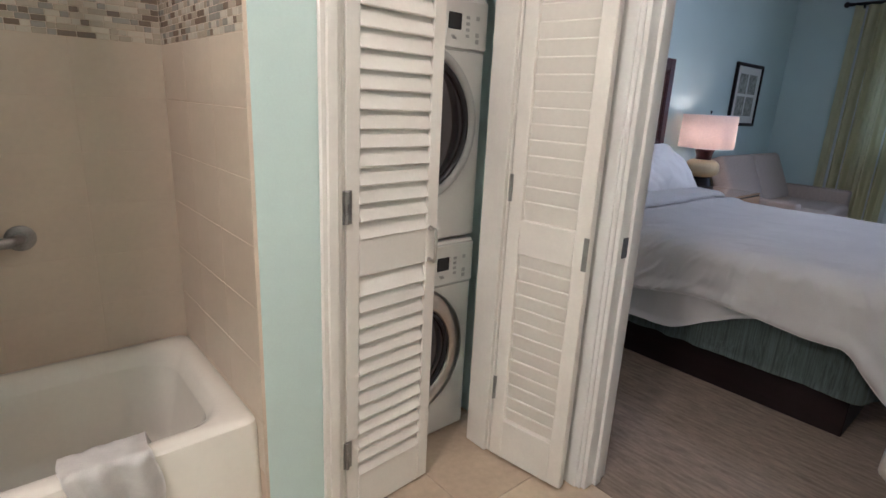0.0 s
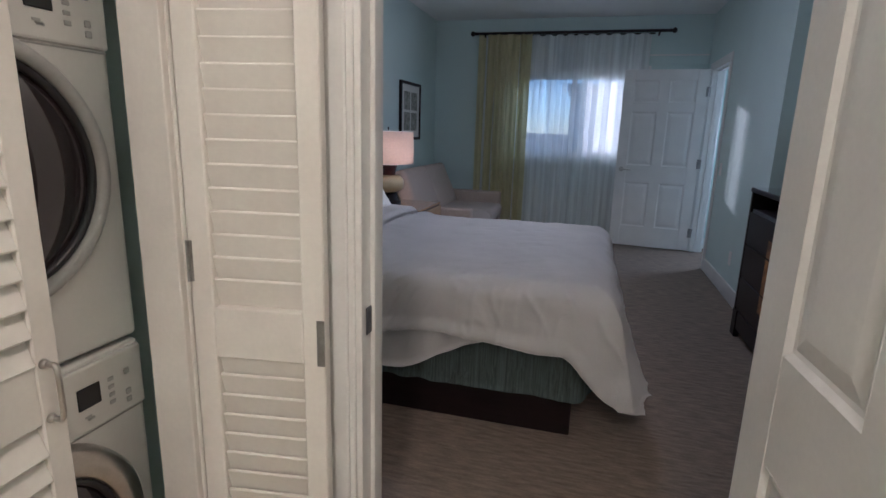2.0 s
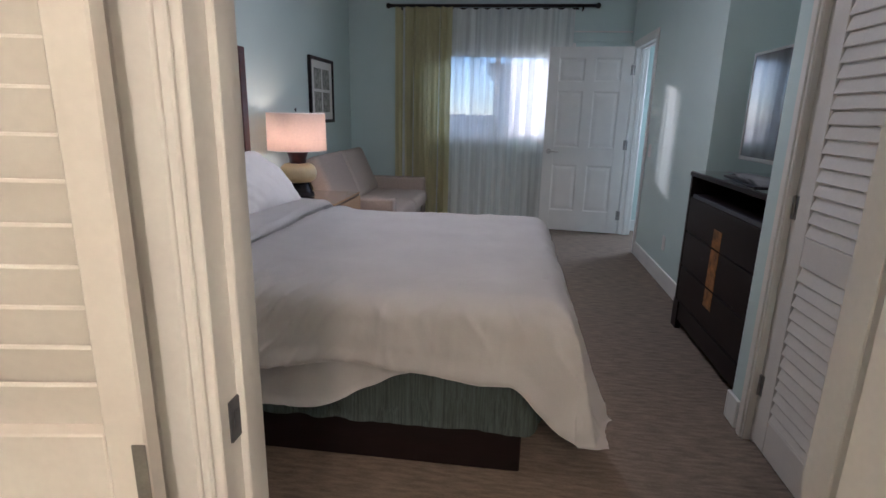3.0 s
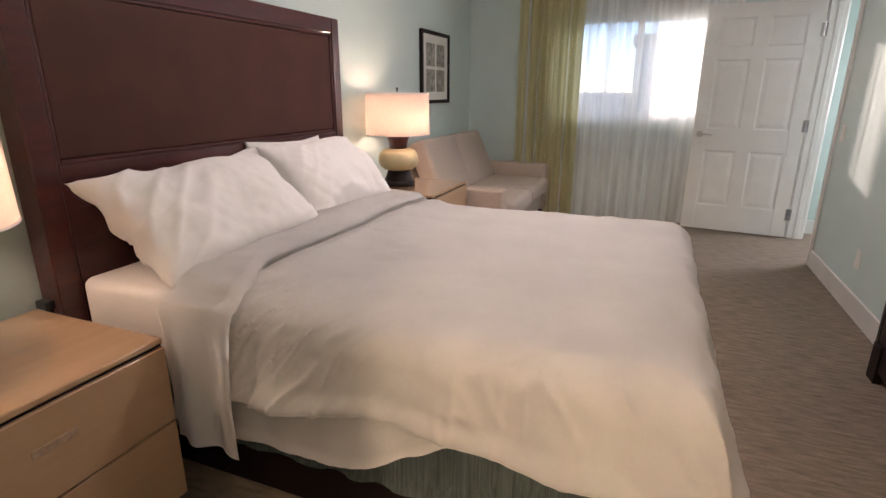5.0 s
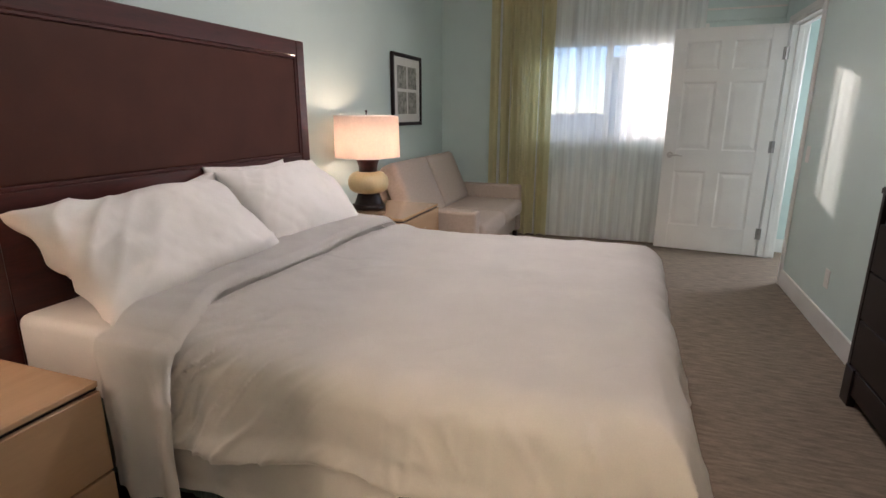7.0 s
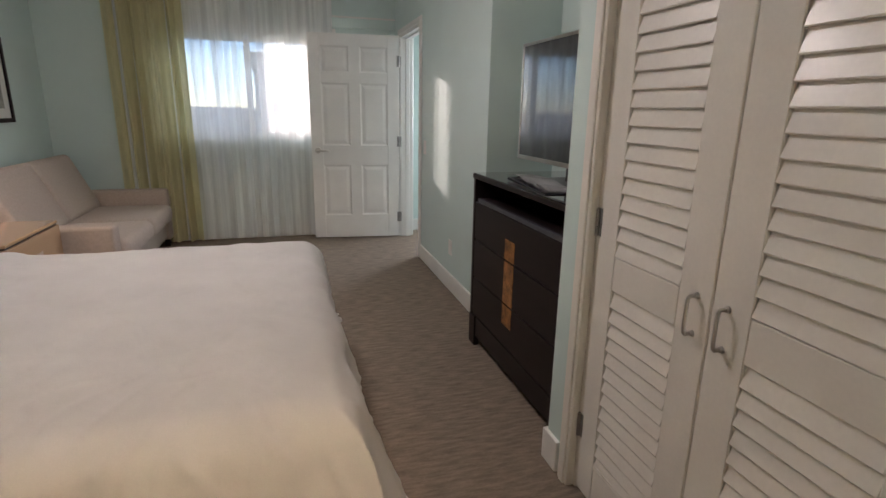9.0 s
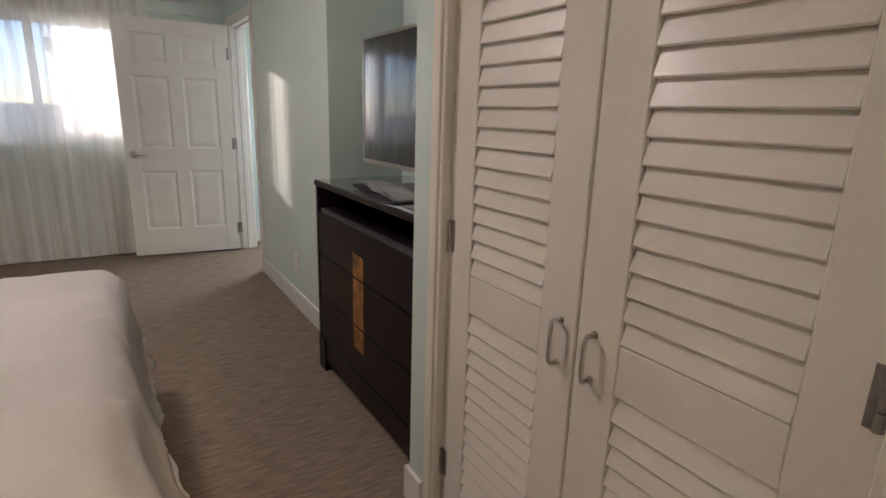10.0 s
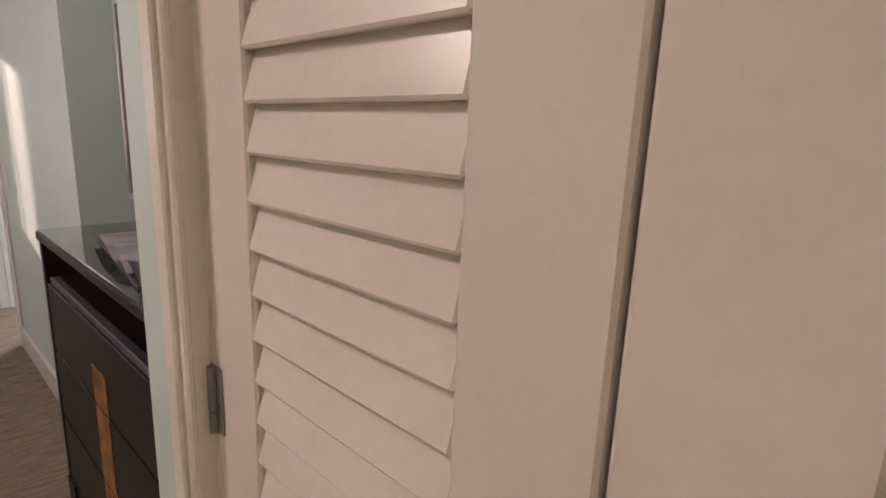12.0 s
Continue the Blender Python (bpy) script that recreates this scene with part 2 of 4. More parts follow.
def to_mesh(name, bm, mat, smooth=False):
    me = bpy.data.meshes.new(name)
    bmesh.ops.recalc_face_normals(bm, faces=bm.faces[:])
    bm.to_mesh(me)
    bm.free()
    me.materials.append(mat)
    if smooth:
        for p in me.polygons:
            p.use_smooth = True
    return me


def thing(name, at, label, category, group="", rz=0, kind=""):
    """An empty at the thing's base, for its parts."""
    ob = new(name)
    ob.empty_display_size = 0.1
    ob.matrix_world = pose(*at, 0, 0, rz)
    return tagged(ob, label, category, group, kind)


def part(name, bm, mat, parent, label="", smooth=False, at=None):
    me = bm if isinstance(bm, bpy.types.Mesh) else to_mesh(name, bm, mat, smooth)
    ob = new(name, me)
    ob.parent = parent
    if at is not None:
        ob.matrix_basis = at
    return tagged(ob, label)


def structure(name, bm, mat, label, category, smooth=False):
    return tagged(new(name, to_mesh(name, bm, mat, smooth)), label, category, kind="structure")


def solo(name, bm, mat, label, category, at=(0, 0, 0), rz=0, smooth=False, group=""):
    """A thing that is one mesh."""
    ob = new(name, to_mesh(name, bm, mat, smooth))
    ob.matrix_world = pose(*at, 0, 0, rz)
    return tagged(ob, label, category, group)


def pieces_round(a0, a1, holes):
    """Cuts the stretch a0..a1, of a wall Z high, round its openings (b0, b1, z0, z1)."""
    out, at = [], a0
    for b0, b1, z0, z1 in sorted(holes):
        if b0 > at:
            out.append((at, b0, 0.0, ZC))
        if z0 > 0:
            out.append((b0, b1, 0.0, z0))
        if z1 < ZC:
            out.append((b0, b1, z1, ZC))
        at = b1
    if at < a1:
        out.append((at, a1, 0.0, ZC))
    return out


ZC = 2.65
XW = 7.42      # window wall
YH = 2.58      # headboard wall
YT = -0.642    # far stretch of the television wall
YC = -0.42     # closet wall
XD0, XD1 = 1.62, 1.74   # wall with the bedroom door


def wall_x(name, y0, y1, x0, x1, holes=(), mat=None, label="pale aqua painted plaster wall"):
    """A wall along x, y0 to y1 thick."""
    return structure(name, boxes(*[(a, b, y0, y1, c, d) for a, b, c, d in pieces_round(x0, x1, holes)]), mat or PAINT, label, "wall")


def wall_y(name, x0, x1, y0, y1, holes=(), mat=None, label="pale aqua painted plaster wall"):
    return structure(name, boxes(*[(x0, x1, a, b, c, d) for a, b, c, d in pieces_round(y0, y1, holes)]), mat or PAINT, label, "wall")


# ---- structure ----
WIN = (0.02, 1.62, 1.065, 2.0)      # y0, y1, z0, z1
structure("floor", boxes((XD0 + 0.05, XW + 0.12, -4.0, YH + 0.12, -0.12, 0.0)), CARPET, "brown looped carpet with short woven streaks", "carpet")
structure("ceiling", boxes((-1.2, XW + 0.12, -4.0, YH + 0.12, ZC, ZC + 0.1)), CEIL, "plain pale painted ceiling", "ceiling")
wall_x("wall_north", YH, YH + 0.12, XD1, XW + 0.12)
wall_y("wall_east", XW, XW + 0.14, -4.0, YH, [WIN, (-2.6, -1.4, 0.9, 2.1)])
wall_x("wall_south", YT - 0.12, YT, 4.66, XW, [(6.315, 7.17, 0.0, 2.04)])
wall_y("wall_alcove_side", 4.66, 4.78, -1.08, YT - 0.12)
wall_x("wall_alcove_back", -1.20, -1.08, 3.2, 4.78)
wall_x("wall_closet", YC - 0.12, YC, XD1, 3.30, [(2.082, 3.13, 0.0, 2.045)])
wall_y("wall_closet_side", 3.18, 3.30, -1.08, YC - 0.12)
wall_x("wall_closet_back", -1.20, -1.08, XD0, 3.2)
wall_y("wall_door", XD0, XD1, -1.08, YH, [(0.160, 1.02, 0.0, 2.05)])
wall_y("wall_side_room", 5.4, 5.5, -4.0, YT - 0.12)
wall_x("wall_side_room_end", -4.12, -4.0, 5.4, XW)
wall_y("wall_bath_west", -1.1, -1.0, -1.08, 2.4, mat=PAINT)
wall_x("wall_bath_south", -1.20, -1.08, -1.1, XD0)
wall_x("wall_bath_north", 2.07, 2.17, -1.0, 0.65)
# unseen slab added to keep the bathroom lamp off the inner tub tiles
wall_x("tub_light_blocker", 1.29, 1.385, -1.0, -0.03)
wall_y("wall_tub_end", 0.655, 0.76, 1.37, 2.40)
wall_x("wall_laundry", 1.37, 1.466, 0.76, XD0, [(0.87, 1.505, 0.0, 2.05)])
wall_x("wall_laundry_back", 2.40, 2.50, -1.0, XD0)

# floor of the bathroom and laundry: square tiles with recessed joints
tile_floor = structure("floor_bath", boxes((-1.1, XD0 + 0.05, -1.2, 2.5, -0.12, -0.003)), GROUT, "beige ceramic tile floor with narrow joints", "floor")
ts, gap = 0.44, 0.004
tile_me = to_mesh("tile", boxes((gap / 2, ts - gap / 2, gap / 2, ts - gap / 2, -0.012, 0.0), bevel=0.0015), FLOORTILE)
for i in range(-5, 1):
    for j in range(-5, 4):
        x = XD0 + 0.05 - 0.06 - ts + ts * (i + 0) + 0.06
        part("tile", tile_me, None, tile_floor, at=pose(x, 1.16 + ts * (j - 1), 0.0))


def baseboard(name, segs, h=0.13):
    """Skirting boards: (x0, x1, y0, y1) each, with an eased top."""
    bm = bmesh.new()
    for x0, x1, y0, y1 in segs:
        box(bm, x0, x1, y0, y1, 0.001, h, bevel=0.004, seg=2)
    return structure(name, bm, WHITE, "white painted wooden baseboard", "baseboard")


T = 0.016
baseboard("baseboard_south", [(4.665, 6.256, YT, YT + T), (7.24, XW - T, YT, YT + T)])
baseboard("baseboard_closet", [(3.205, 3.30, YC, YC + T), (3.30, 3.30 + T, -1.06, YC + T), (XD1 + T, 2.012, YC, YC + T)])
baseboard("baseboard_north", [(XD1, XW - T, YH - T, YH)])
baseboard("baseboard_east", [(XW - T, XW, YT, YH - T)])
baseboard("baseboard_door", [(XD1, XD1 + T, 1.09, YH - T), (XD1, XD1 + T, YC + T, 0.095)])
baseboard("baseboard_side_room", [(XW - T, XW, -3.9, YT - 0.14)])


def casing(bm, along, fixed, face, a0, a1, top, w=0.062, t=0.018):
    """A three-sided moulded door casing round the opening a0..a1, on the wall face at `fixed`, standing proud in the direction `face`."""
    for step, depth in ((0.0, 0.6), (0.014, 1.0), (w - 0.018, 0.75)):
        lo, hi = step, (0.016 if step == 0 else w - 0.016 if step == 0.014 else w)
        d0, d1 = sorted((fixed, fixed + face * t * depth))
        for s0, s1, z0, z1 in ((a0 - hi, a0 - lo, 0.001, top + hi), (a1 + lo, a1 + hi, 0.001, top + hi), (a0 - lo, a1 + lo, top + lo, top + hi)):
            if along == "x":
                box(bm, s0, s1, d0, d1, z0, z1, bevel=0.003)
            else:
                box(bm, d0, d1, s0, s1, z0, z1, bevel=0.003)


def door_frame(name, along, w0, w1, a0, a1, top, faces, mat, stop=None, j=0.018, out=0.0, cw=0.062):
    """Lining through the wall w0..w1, and casings on the faces given."""
    bm = bmesh.new()
    for s0, s1, z0, z1 in ((a0, a0 + j, 0.001, top), (a1 - j, a1, 0.001, top), (a0 + j, a1 - j, top - j, top)):
        if along == "x":
            box(bm, s0, s1, w0, w1, z0, z1, bevel=0.002)
        else:
            box(bm, w0, w1, s0, s1, z0, z1, bevel=0.002)
    if stop:
        for s0, s1, z0, z1 in ((a0 + j, a0 + j + 0.012, 0.001, top - j), (a1 - j - 0.012, a1 - j, 0.001, top - j), (a0 + j, a1 - j, top - j - 0.012, top - j)):
            if along == "x":
                box(bm, s0, s1, stop[0], stop[1], z0, z1, bevel=0.002)
            else:
                box(bm, stop[0], stop[1], s0, s1, z0, z1, bevel=0.002)
    for f in faces:
        casing(bm, along, w0 if f < 0 else w1 + out, f, a0 + 0.005, a1 - 0.005, top - 0.005, cw)
    return structure(name, bm, mat, "white painted wooden door frame with moulded casing", "door frame")


bed_frame_ob = door_frame("door_frame_1", "y", XD0 - 0.002, XD1 + 0.002, 0.160, 1.02, 2.05, (-1, 1), WHITE, stop=(1.665, 1.70), cw=0.082)
door_frame("door_frame_2", "x", YT - 0.122, YT + 0.002, 6.315, 7.17, 2.04, (-1, 1), WHITE, stop=(-0.73, -0.69))
door_frame("door_frame_3", "x", YC - 0.122, -0.4405, 2.082, 3.13, 2.045, (1,), CREAM, out=0.0205)
structure("closet_reveal_trim", boxes((3.1266, 3.1302, -0.4402, YC + 0.002, 0.001, 2.045), (2.0818, 2.0854, -0.4402, YC + 0.002, 0.001, 2.045)), CREAM, "cream painted reveal beside the closet doors", "trim")
door_frame("door_frame_4", "x", 1.368, 1.468, 0.87, 1.505, 2.05, (-1,), CREAM)
part("strike_plate", boxes((1.640, 1.668, 0.998, 1.0025, 0.84, 0.905), (1.647, 1.661, 0.9965, 0.999, 0.858, 0.888), bevel=0.001), LIPM, bed_frame_ob, "small dark metal strike plate")

# ---- doors ----


def hinge_mesh(h=0.09):
    bm = bmesh.new()
    box(bm, -0.018, 0.018, -0.0015, 0.0015, -h / 2, h / 2, bevel=0.001)
    for k in range(3):
        z = -h / 2 + h / 3 * k
        bmesh.ops.create_cone(bm, cap_ends=True, segments=10, radius1=0.006, radius2=0.006, depth=h / 3 - 0.002, matrix=Matrix.Translation((0, 0.004, z + h / 6)))
    return to_mesh("hinge", bm, HINGEM)


HINGE = hinge_mesh()


def pull_mesh():
    """A bow handle with round feet, upright, standing out along -y."""
    bm = tube([(0, -0.002, -0.05), (0, -0.022, -0.05), (0, -0.026, -0.045), (0, -0.028, -0.03), (0, -0.028, 0.03), (0, -0.026, 0.045), (0, -0.022, 0.05), (0, -0.002, 0.05)], 0.005)
    for z in (-0.05, 0.05):
        bmesh.ops.create_cone(bm, cap_ends=True, segments=14, radius1=0.009, radius2=0.006, depth=0.008, matrix=Matrix.Translation((0, -0.004, z)) @ Matrix.Rotation(radians(90), 4, "X"))
    return to_mesh("pull_handle", bm, CHROME, True)


PULL = pull_mesh()


def louvre_door(name, at, w, rz, label, z_mid0, z_mid1, tilt, pull_x=None, hinge_x=None, h=2.02, group="louvred doors", stile=0.082, sp=0.0492, lift=0.029, hinges=(0.25, 1.03, 1.75), pull_z=0.842):
    """A louvred door leaf: x along its width, its outer face towards -y."""
    d = thing(name, at, label, "door", group, rz)
    t = 0.032
    part("stile", boxes((0, stile, 0, t, 0, h), bevel=0.003), CREAM, d)
    part("stile", boxes((w - stile, w, 0, t, 0, h), bevel=0.003), CREAM, d)
    part("top_rail", boxes((stile, w - stile, 0.0005, t - 0.0005, h - 0.11, h), bevel=0.002), CREAM, d)
    part("middle_rail", boxes((stile, w - stile, 0.0005, t - 0.0005, z_mid0, z_mid1), bevel=0.002), CREAM, d)
    part("bottom_rail", boxes((stile, w - stile, 0.0005, t - 0.0005, 0, 0.155), bevel=0.002), CREAM, d)
    bm = boxes((stile - 0.001, w - stile + 0.001, -0.004, 0.004, -0.0355, 0.0355), bevel=0.0025)
    slat = to_mesh("slat", bm, CREAM)
    heights = [z for i in range(30) for z in (z_mid1 + lift + sp * i, z_mid0 + lift - 0.058 - sp * i) if 0.150 < z < z_mid0 or z_mid1 < z < h - 0.105]
    for z in heights:
        part("slat", slat, None, d, at=pose(0, t / 2 - 0.0045, z + 0.002, -tilt + random.uniform(-1.2, 1.2), 0, 0))
    if pull_x is not None:
        part("pull_handle", PULL, None, d, "satin nickel bow handle", at=pose(pull_x, 0, pull_z))
    if hinge_x is not None:
        for z in hinges:
            part("hinge", HINGE, None, d, "satin nickel hinge", at=pose(hinge_x, -0.0016, z, 180, 0, 0))
    return d


ZB = 0.012
CW = 0.505
louvre_door("louvred_closet_door", (3.126, -0.441, ZB), CW, 180, "cream painted louvred closet door, closed, beside the dresser", 0.785, 0.893, 15.5, CW - 0.046, 0.009, stile=0.11, h=2.03, hinges=(0.25, 0.985, 1.75), lift=0.034)
louvre_door("louvred_closet_door", (2.616, -0.441, ZB), CW + 0.024, 180, "cream painted louvred closet door, closed, next to its pair", 0.785, 0.893, 15.5, 0.046, CW + 0.010, stile=0.11, h=2.03, hinges=(0.25, 0.985, 1.75), lift=0.034)
LW = 0.335
louvre_door("louvred_laundry_door", (0.888, 1.366, ZB), LW, 4, "cream painted louvred laundry door, nearly closed, before the dryer", 0.790, 0.897, 20, LW - 0.03, 0.0, stile=0.045, hinges=(0.237, 0.99, 1.75), pull_z=0.845)
ld = louvre_door("louvred_laundry_door", (1.567, 1.055, ZB), 0.297, 99, "cream painted louvred laundry door, swung open against the wall", 0.790, 0.905, 15, None, None, stile=0.05)
part("catch_plate", boxes((0.0005, 0.018, 0.0315, 0.034, 0.788, 0.893), bevel=0.001), HINGEM, ld, "dull steel catch plate")
for z in (0.275, 1.008, 1.75):
    part("hinge", HINGE, None, ld, "satin nickel hinge", at=pose(0.294, 0.0335, z) @ Matrix.Diagonal((0.4, 1, 1, 1)))


def panel_door(name, at, w, rz, label, h=2.025, t=0.035, lever_x=None, hinge_x=None):
    """A six-panel door leaf, x along its width; mouldings on both faces."""
    d = thing(name, at, label, "door", "", rz)
    s, mid = 0.115, 0.105
    rows = ((0.235, 0.76), (0.955, 1.565), (1.665, h - 0.115))
    cols = ((s, (w - mid) / 2), ((w + mid) / 2, w - s))
    bm = bmesh.new()
    box(bm, 0, s, 0, t, 0, h, bevel=0.003)
    box(bm, w - s, w, 0, t, 0, h, bevel=0.003)
    zs = [0.0] + [v for r in rows for v in r] + [h]
    for z0, z1 in zip(zs[::2], zs[1::2]):
        box(bm, s, w - s, 0.0004, t - 0.0004, z0, z1)
    for z0, z1 in rows:
        box(bm, (w - mid) / 2, (w + mid) / 2, 0.0004, t - 0.0004, z0, z1)
    part("leaf", bm, WHITE, d)
    for z0, z1 in rows:
        for x0, x1 in cols:
            pb = bmesh.new()
            loops = []
            for side in (0, 1):
                ring = []
                for inset, dep in ((0.0, 0.0), (0.012, 0.0075), (0.02, 0.009), (0.05, 0.004), (0.06, 0.0036)):
                    y = dep if side == 0 else t - dep
                    ring.append([pb.verts.new(p) for p in ((x0 + inset, y, z0 + inset), (x1 - inset, y, z0 + inset), (x1 - inset, y, z1 - inset), (x0 + inset, y, z1 - inset))])
                for a, b in zip(ring, ring[1:]):
                    for k in range(4):
                        pb.faces.new((a[k], a[(k + 1) % 4], b[(k + 1) % 4], b[k]))
                pb.faces.new(ring[-1])
                loops.append(ring[0])
            for k in range(4):
                pb.faces.new((loops[0][k], loops[0][(k + 1) % 4], loops[1][(k + 1) % 4], loops[1][k]))
            part("panel", pb, WHITE, d)
    if lever_x is not None:
        sign = 1 if lever_x < w / 2 else -1
        for y, face in ((0, -1), (t, 1)):
            bm = bmesh.new()
            bmesh.ops.create_cone(bm, cap_ends=True, segments=24, radius1=0.031, radius2=0.027, depth=0.012, matrix=Matrix.Translation((lever_x, y + face * 0.006, 0.905)) @ Matrix.Rotation(radians(90 if face < 0 else -90), 4, "X"))
            part("rose", bm, CHROME, d, "satin nickel rose")
            part("lever", tube([(lever_x, y, 0.905), (lever_x, y + face * 0.045, 0.905), (lever_x + sign * 0.015, y + face * 0.055, 0.905), (lever_x + sign * 0.06, y + face * 0.055, 0.907), (lever_x + sign * 0.11, y + face * 0.05, 0.902)], 0.009), CHROME, d, "satin nickel lever handle", True)
    if hinge_x is not None:
        for z in (0.21, 1.0, 1.785):
            part("hinge", HINGE, None, d, "satin nickel hinge", at=pose(hinge_x, t + 0.002, z) @ Matrix.Diagonal((1.25, 1, 1.15, 1)))
    return d


# door to the side room, standing open before the window
panel_door("panel_door", (7.165, -0.62, 0.012), 0.885, 84.0, "white six-panel door, wide open before the window", lever_x=0.885 - 0.065, hinge_x=-0.002)
# bedroom door, opened back into the bathroom
panel_door("panel_door", (1.616, 0.216, 0.012), 0.80, 183.5, "white six-panel door, wide open into the bathroom", lever_x=0.80 - 0.065, hinge_x=-0.002)

# ---- window, curtains ----
y0, y1, z0, z1 = WIN
win = structure("window_1", boxes((XW - 0.012, XW + 0.05, y0 - 0.05, y1 + 0.05, z0 - 0.045, z0), bevel=0.004), WHITE, "white framed sliding window above a painted sill", "window")
fx0, fx1 = XW + 0.06, XW + 0.10
part("window_frame", boxes((fx0, fx1, y0, y1, z0, z0 + 0.05), (fx0, fx1, y0, y1, z1 - 0.05, z1), (fx0, fx1, y0, y0 + 0.05, z0 + 0.05, z1 - 0.05), (fx0, fx1, y1 - 0.05, y1, z0 + 0.05, z1 - 0.05), (fx0, fx1, 0.80, 0.86, z0 + 0.05, z1 - 0.05)), WHITE, win)
for a, b in ((y0 + 0.05, 0.80), (0.86, y1 - 0.05)):
    p = part("pane", boxes((fx0 + 0.018, fx0 + 0.022, a, b, z0 + 0.05, z1 - 0.05)), GLASS, win)
    p.visible_shadow = False
structure("window_head_ledge", boxes((XW - 0.026, XW, YT + 0.01, 1.9, 2.115, 2.208), bevel=0.003), PAINT, "aqua painted boxed ledge above the window", "trim")
# the light caught by the ledge's top edge, put in as a white strip
structure("window_ledge_lit_edge", boxes((XW - 0.034, XW, YT + 0.01, 1.9, 2.2085, 2.224), bevel=0.003), WHITE, "white strip standing in for the lit top edge of the ledge", "trim")
structure("window_head_trim", boxes((XW - 0.02, XW, WIN[0] - 0.05, WIN[1] + 0.05, WIN[3], 2.10), bevel=0.003), WHITE, "white painted window head trim", "trim")


def folds(y, n, depth, sd):
    return depth * (math.sin(n * y + 1.3 * math.sin(0.37 * n * y + sd)) + 0.35 * math.sin(2.3 * n * y + sd))


rod = thing("curtain_rod", (7.33, 0.93, 2.47), "dark bronze curtain rod with ball finials over the window", "curtain rod")
part("pole", tube([(0, -1.12, 0), (0, 1.12, 0)], 0.017, 14), ROD, rod, smooth=True)
part("sheer_track", tube([(0.045, -0.96, -0.022), (0.045, 1.08, -0.022)], 0.010), ROD, rod, smooth=True)
for s in (-1, 1):
    bm = lathe([(0.0, -0.03), (0.018, -0.028), (0.020, -0.012), (0.014, -0.004), (0.026, 0.006), (0.031, 0.022), (0.026, 0.038), (0.010, 0.048), (0.0, 0.05)], 18)
    part("finial", bm, ROD, rod, smooth=True, at=Matrix.Translation((0, s * 1.135, 0)) @ Matrix.Rotation(radians(-90 * s), 4, "X"))
    part("bracket", boxes((-0.008, XW - 7.33, s * 1.0 - 0.008, s * 1.0 + 0.008, -0.045, -0.014), bevel=0.002), ROD, rod)


def drape(u, v, a, b, top, bottom, n, depth, sd, xc, gather=0.0):
    y = a + (b - a) * u
    z = bottom + (top - bottom) * v
    k = 0.75 + 0.35 * (1 - v)
    mid = (a + b) / 2
    y = mid + (y - mid) * (1 - gather * math.sin(math.pi * (1 - v) * 0.5) * 0.6)
    return (xc + folds(y, n, depth * k, sd), y, z)


cur = thing("curtain", (0, 0, 0), "olive green pleated curtain drawn to the side of the window", "curtain")
part("cloth", sheet(lambda u, v: drape(u, v, 1.35, 2.0, 2.455, 0.02, 46, 0.042, 0.7, 7.325), 240, 14), CURTAIN, cur, smooth=True)
shr = thing("sheer_curtain", (0, 0, 0), "white sheer curtain hanging before the window", "curtain")


def sheer(u, v):
    """Soft, even gathers that widen a little towards the floor."""
    y = 1.95 * u
    w = 46 * y + 1.4 * math.sin(5.1 * y + 2.0) + 0.5 * (1 - v) * math.sin(9 * y)
    return (7.364 + 0.017 * (0.8 + 0.3 * (1 - v)) * math.sin(w), y + 0.006 * math.sin(2 * w), 0.015 + 2.435 * v)


part("cloth", sheet(sheer, 420, 12), SHEER, shr, smooth=True)

# ---- bed ----
BX0, BX1, BY0, BY1 = 2.76, 4.32, 0.53, 2.38
bed = thing("bed", (0, 0, 0), "made double bed with white linen, grey-green skirt and dark base", "bed")
part("base", boxes((BX0, BX1, BY0, BY1, 0.001, 0.185), bevel=0.004), PLINTH, bed, "dark stained wooden plinth")


def ease(a, b, x):
    x = max(0.0, min(1.0, (x - a) / (b - a)))
    return x * x * (3 - 2 * x)


def loop_band(x0, x1, ya, yb, r, zs, wob, n=260, dip=0.0, lean=0.0):
    """An upright band round three sides of the bed: along one long side, the foot and the other side."""
    pts = []
    path = [(x0, yb), (x0, ya + r)] + [(x0 + r - r * math.cos(a), ya + r - r * math.sin(a)) for a in [math.pi / 2 * k / 6 for k in range(1, 6)]] + [(x0 + r, ya), (x1 - r, ya)] + [(x1 - r + r * math.sin(a), ya + r - r * math.cos(a)) for a in [math.pi / 2 * k / 6 for k in range(1, 6)]] + [(x1, ya + r), (x1, yb)]
    lens = [0]
    for p, q in zip(path, path[1:]):
        lens.append(lens[-1] + math.dist(p, q))

    def at(s):
        s *= lens[-1]
        for i in range(len(path) - 1):
            if s <= lens[i + 1] or i == len(path) - 2:
                f = (s - lens[i]) / (lens[i + 1] - lens[i])
                p, q = Vector(path[i]), Vector(path[i + 1])
                d = (q - p).normalized()
                return p + (q - p) * f, Vector((d.y, -d.x))
    def f(u, v):
        p, nrm = at(u)
        low = zs[0] - dip * ease(0.9, 1.3, p.y + 0.03 * math.sin(9 * p.y))
        z = low + (zs[1] - low) * v
        o = wob * (1.3 - v) * (math.sin(u * 150 + 2 * math.sin(u * 31)) * 0.5 + noise.noise(Vector((u * 46, v * 1.3, 3))) * 1.2 + 0.5 * noise.noise(Vector((u * 150 + 30 * v, v * 3, 9))))
        o += lean * (1 - v) * ease(0.85, 1.2, p.y)
        return (p.x - nrm.x * o, p.y - nrm.y * o, z)
    return sheet(f, n, 8, 0.004)


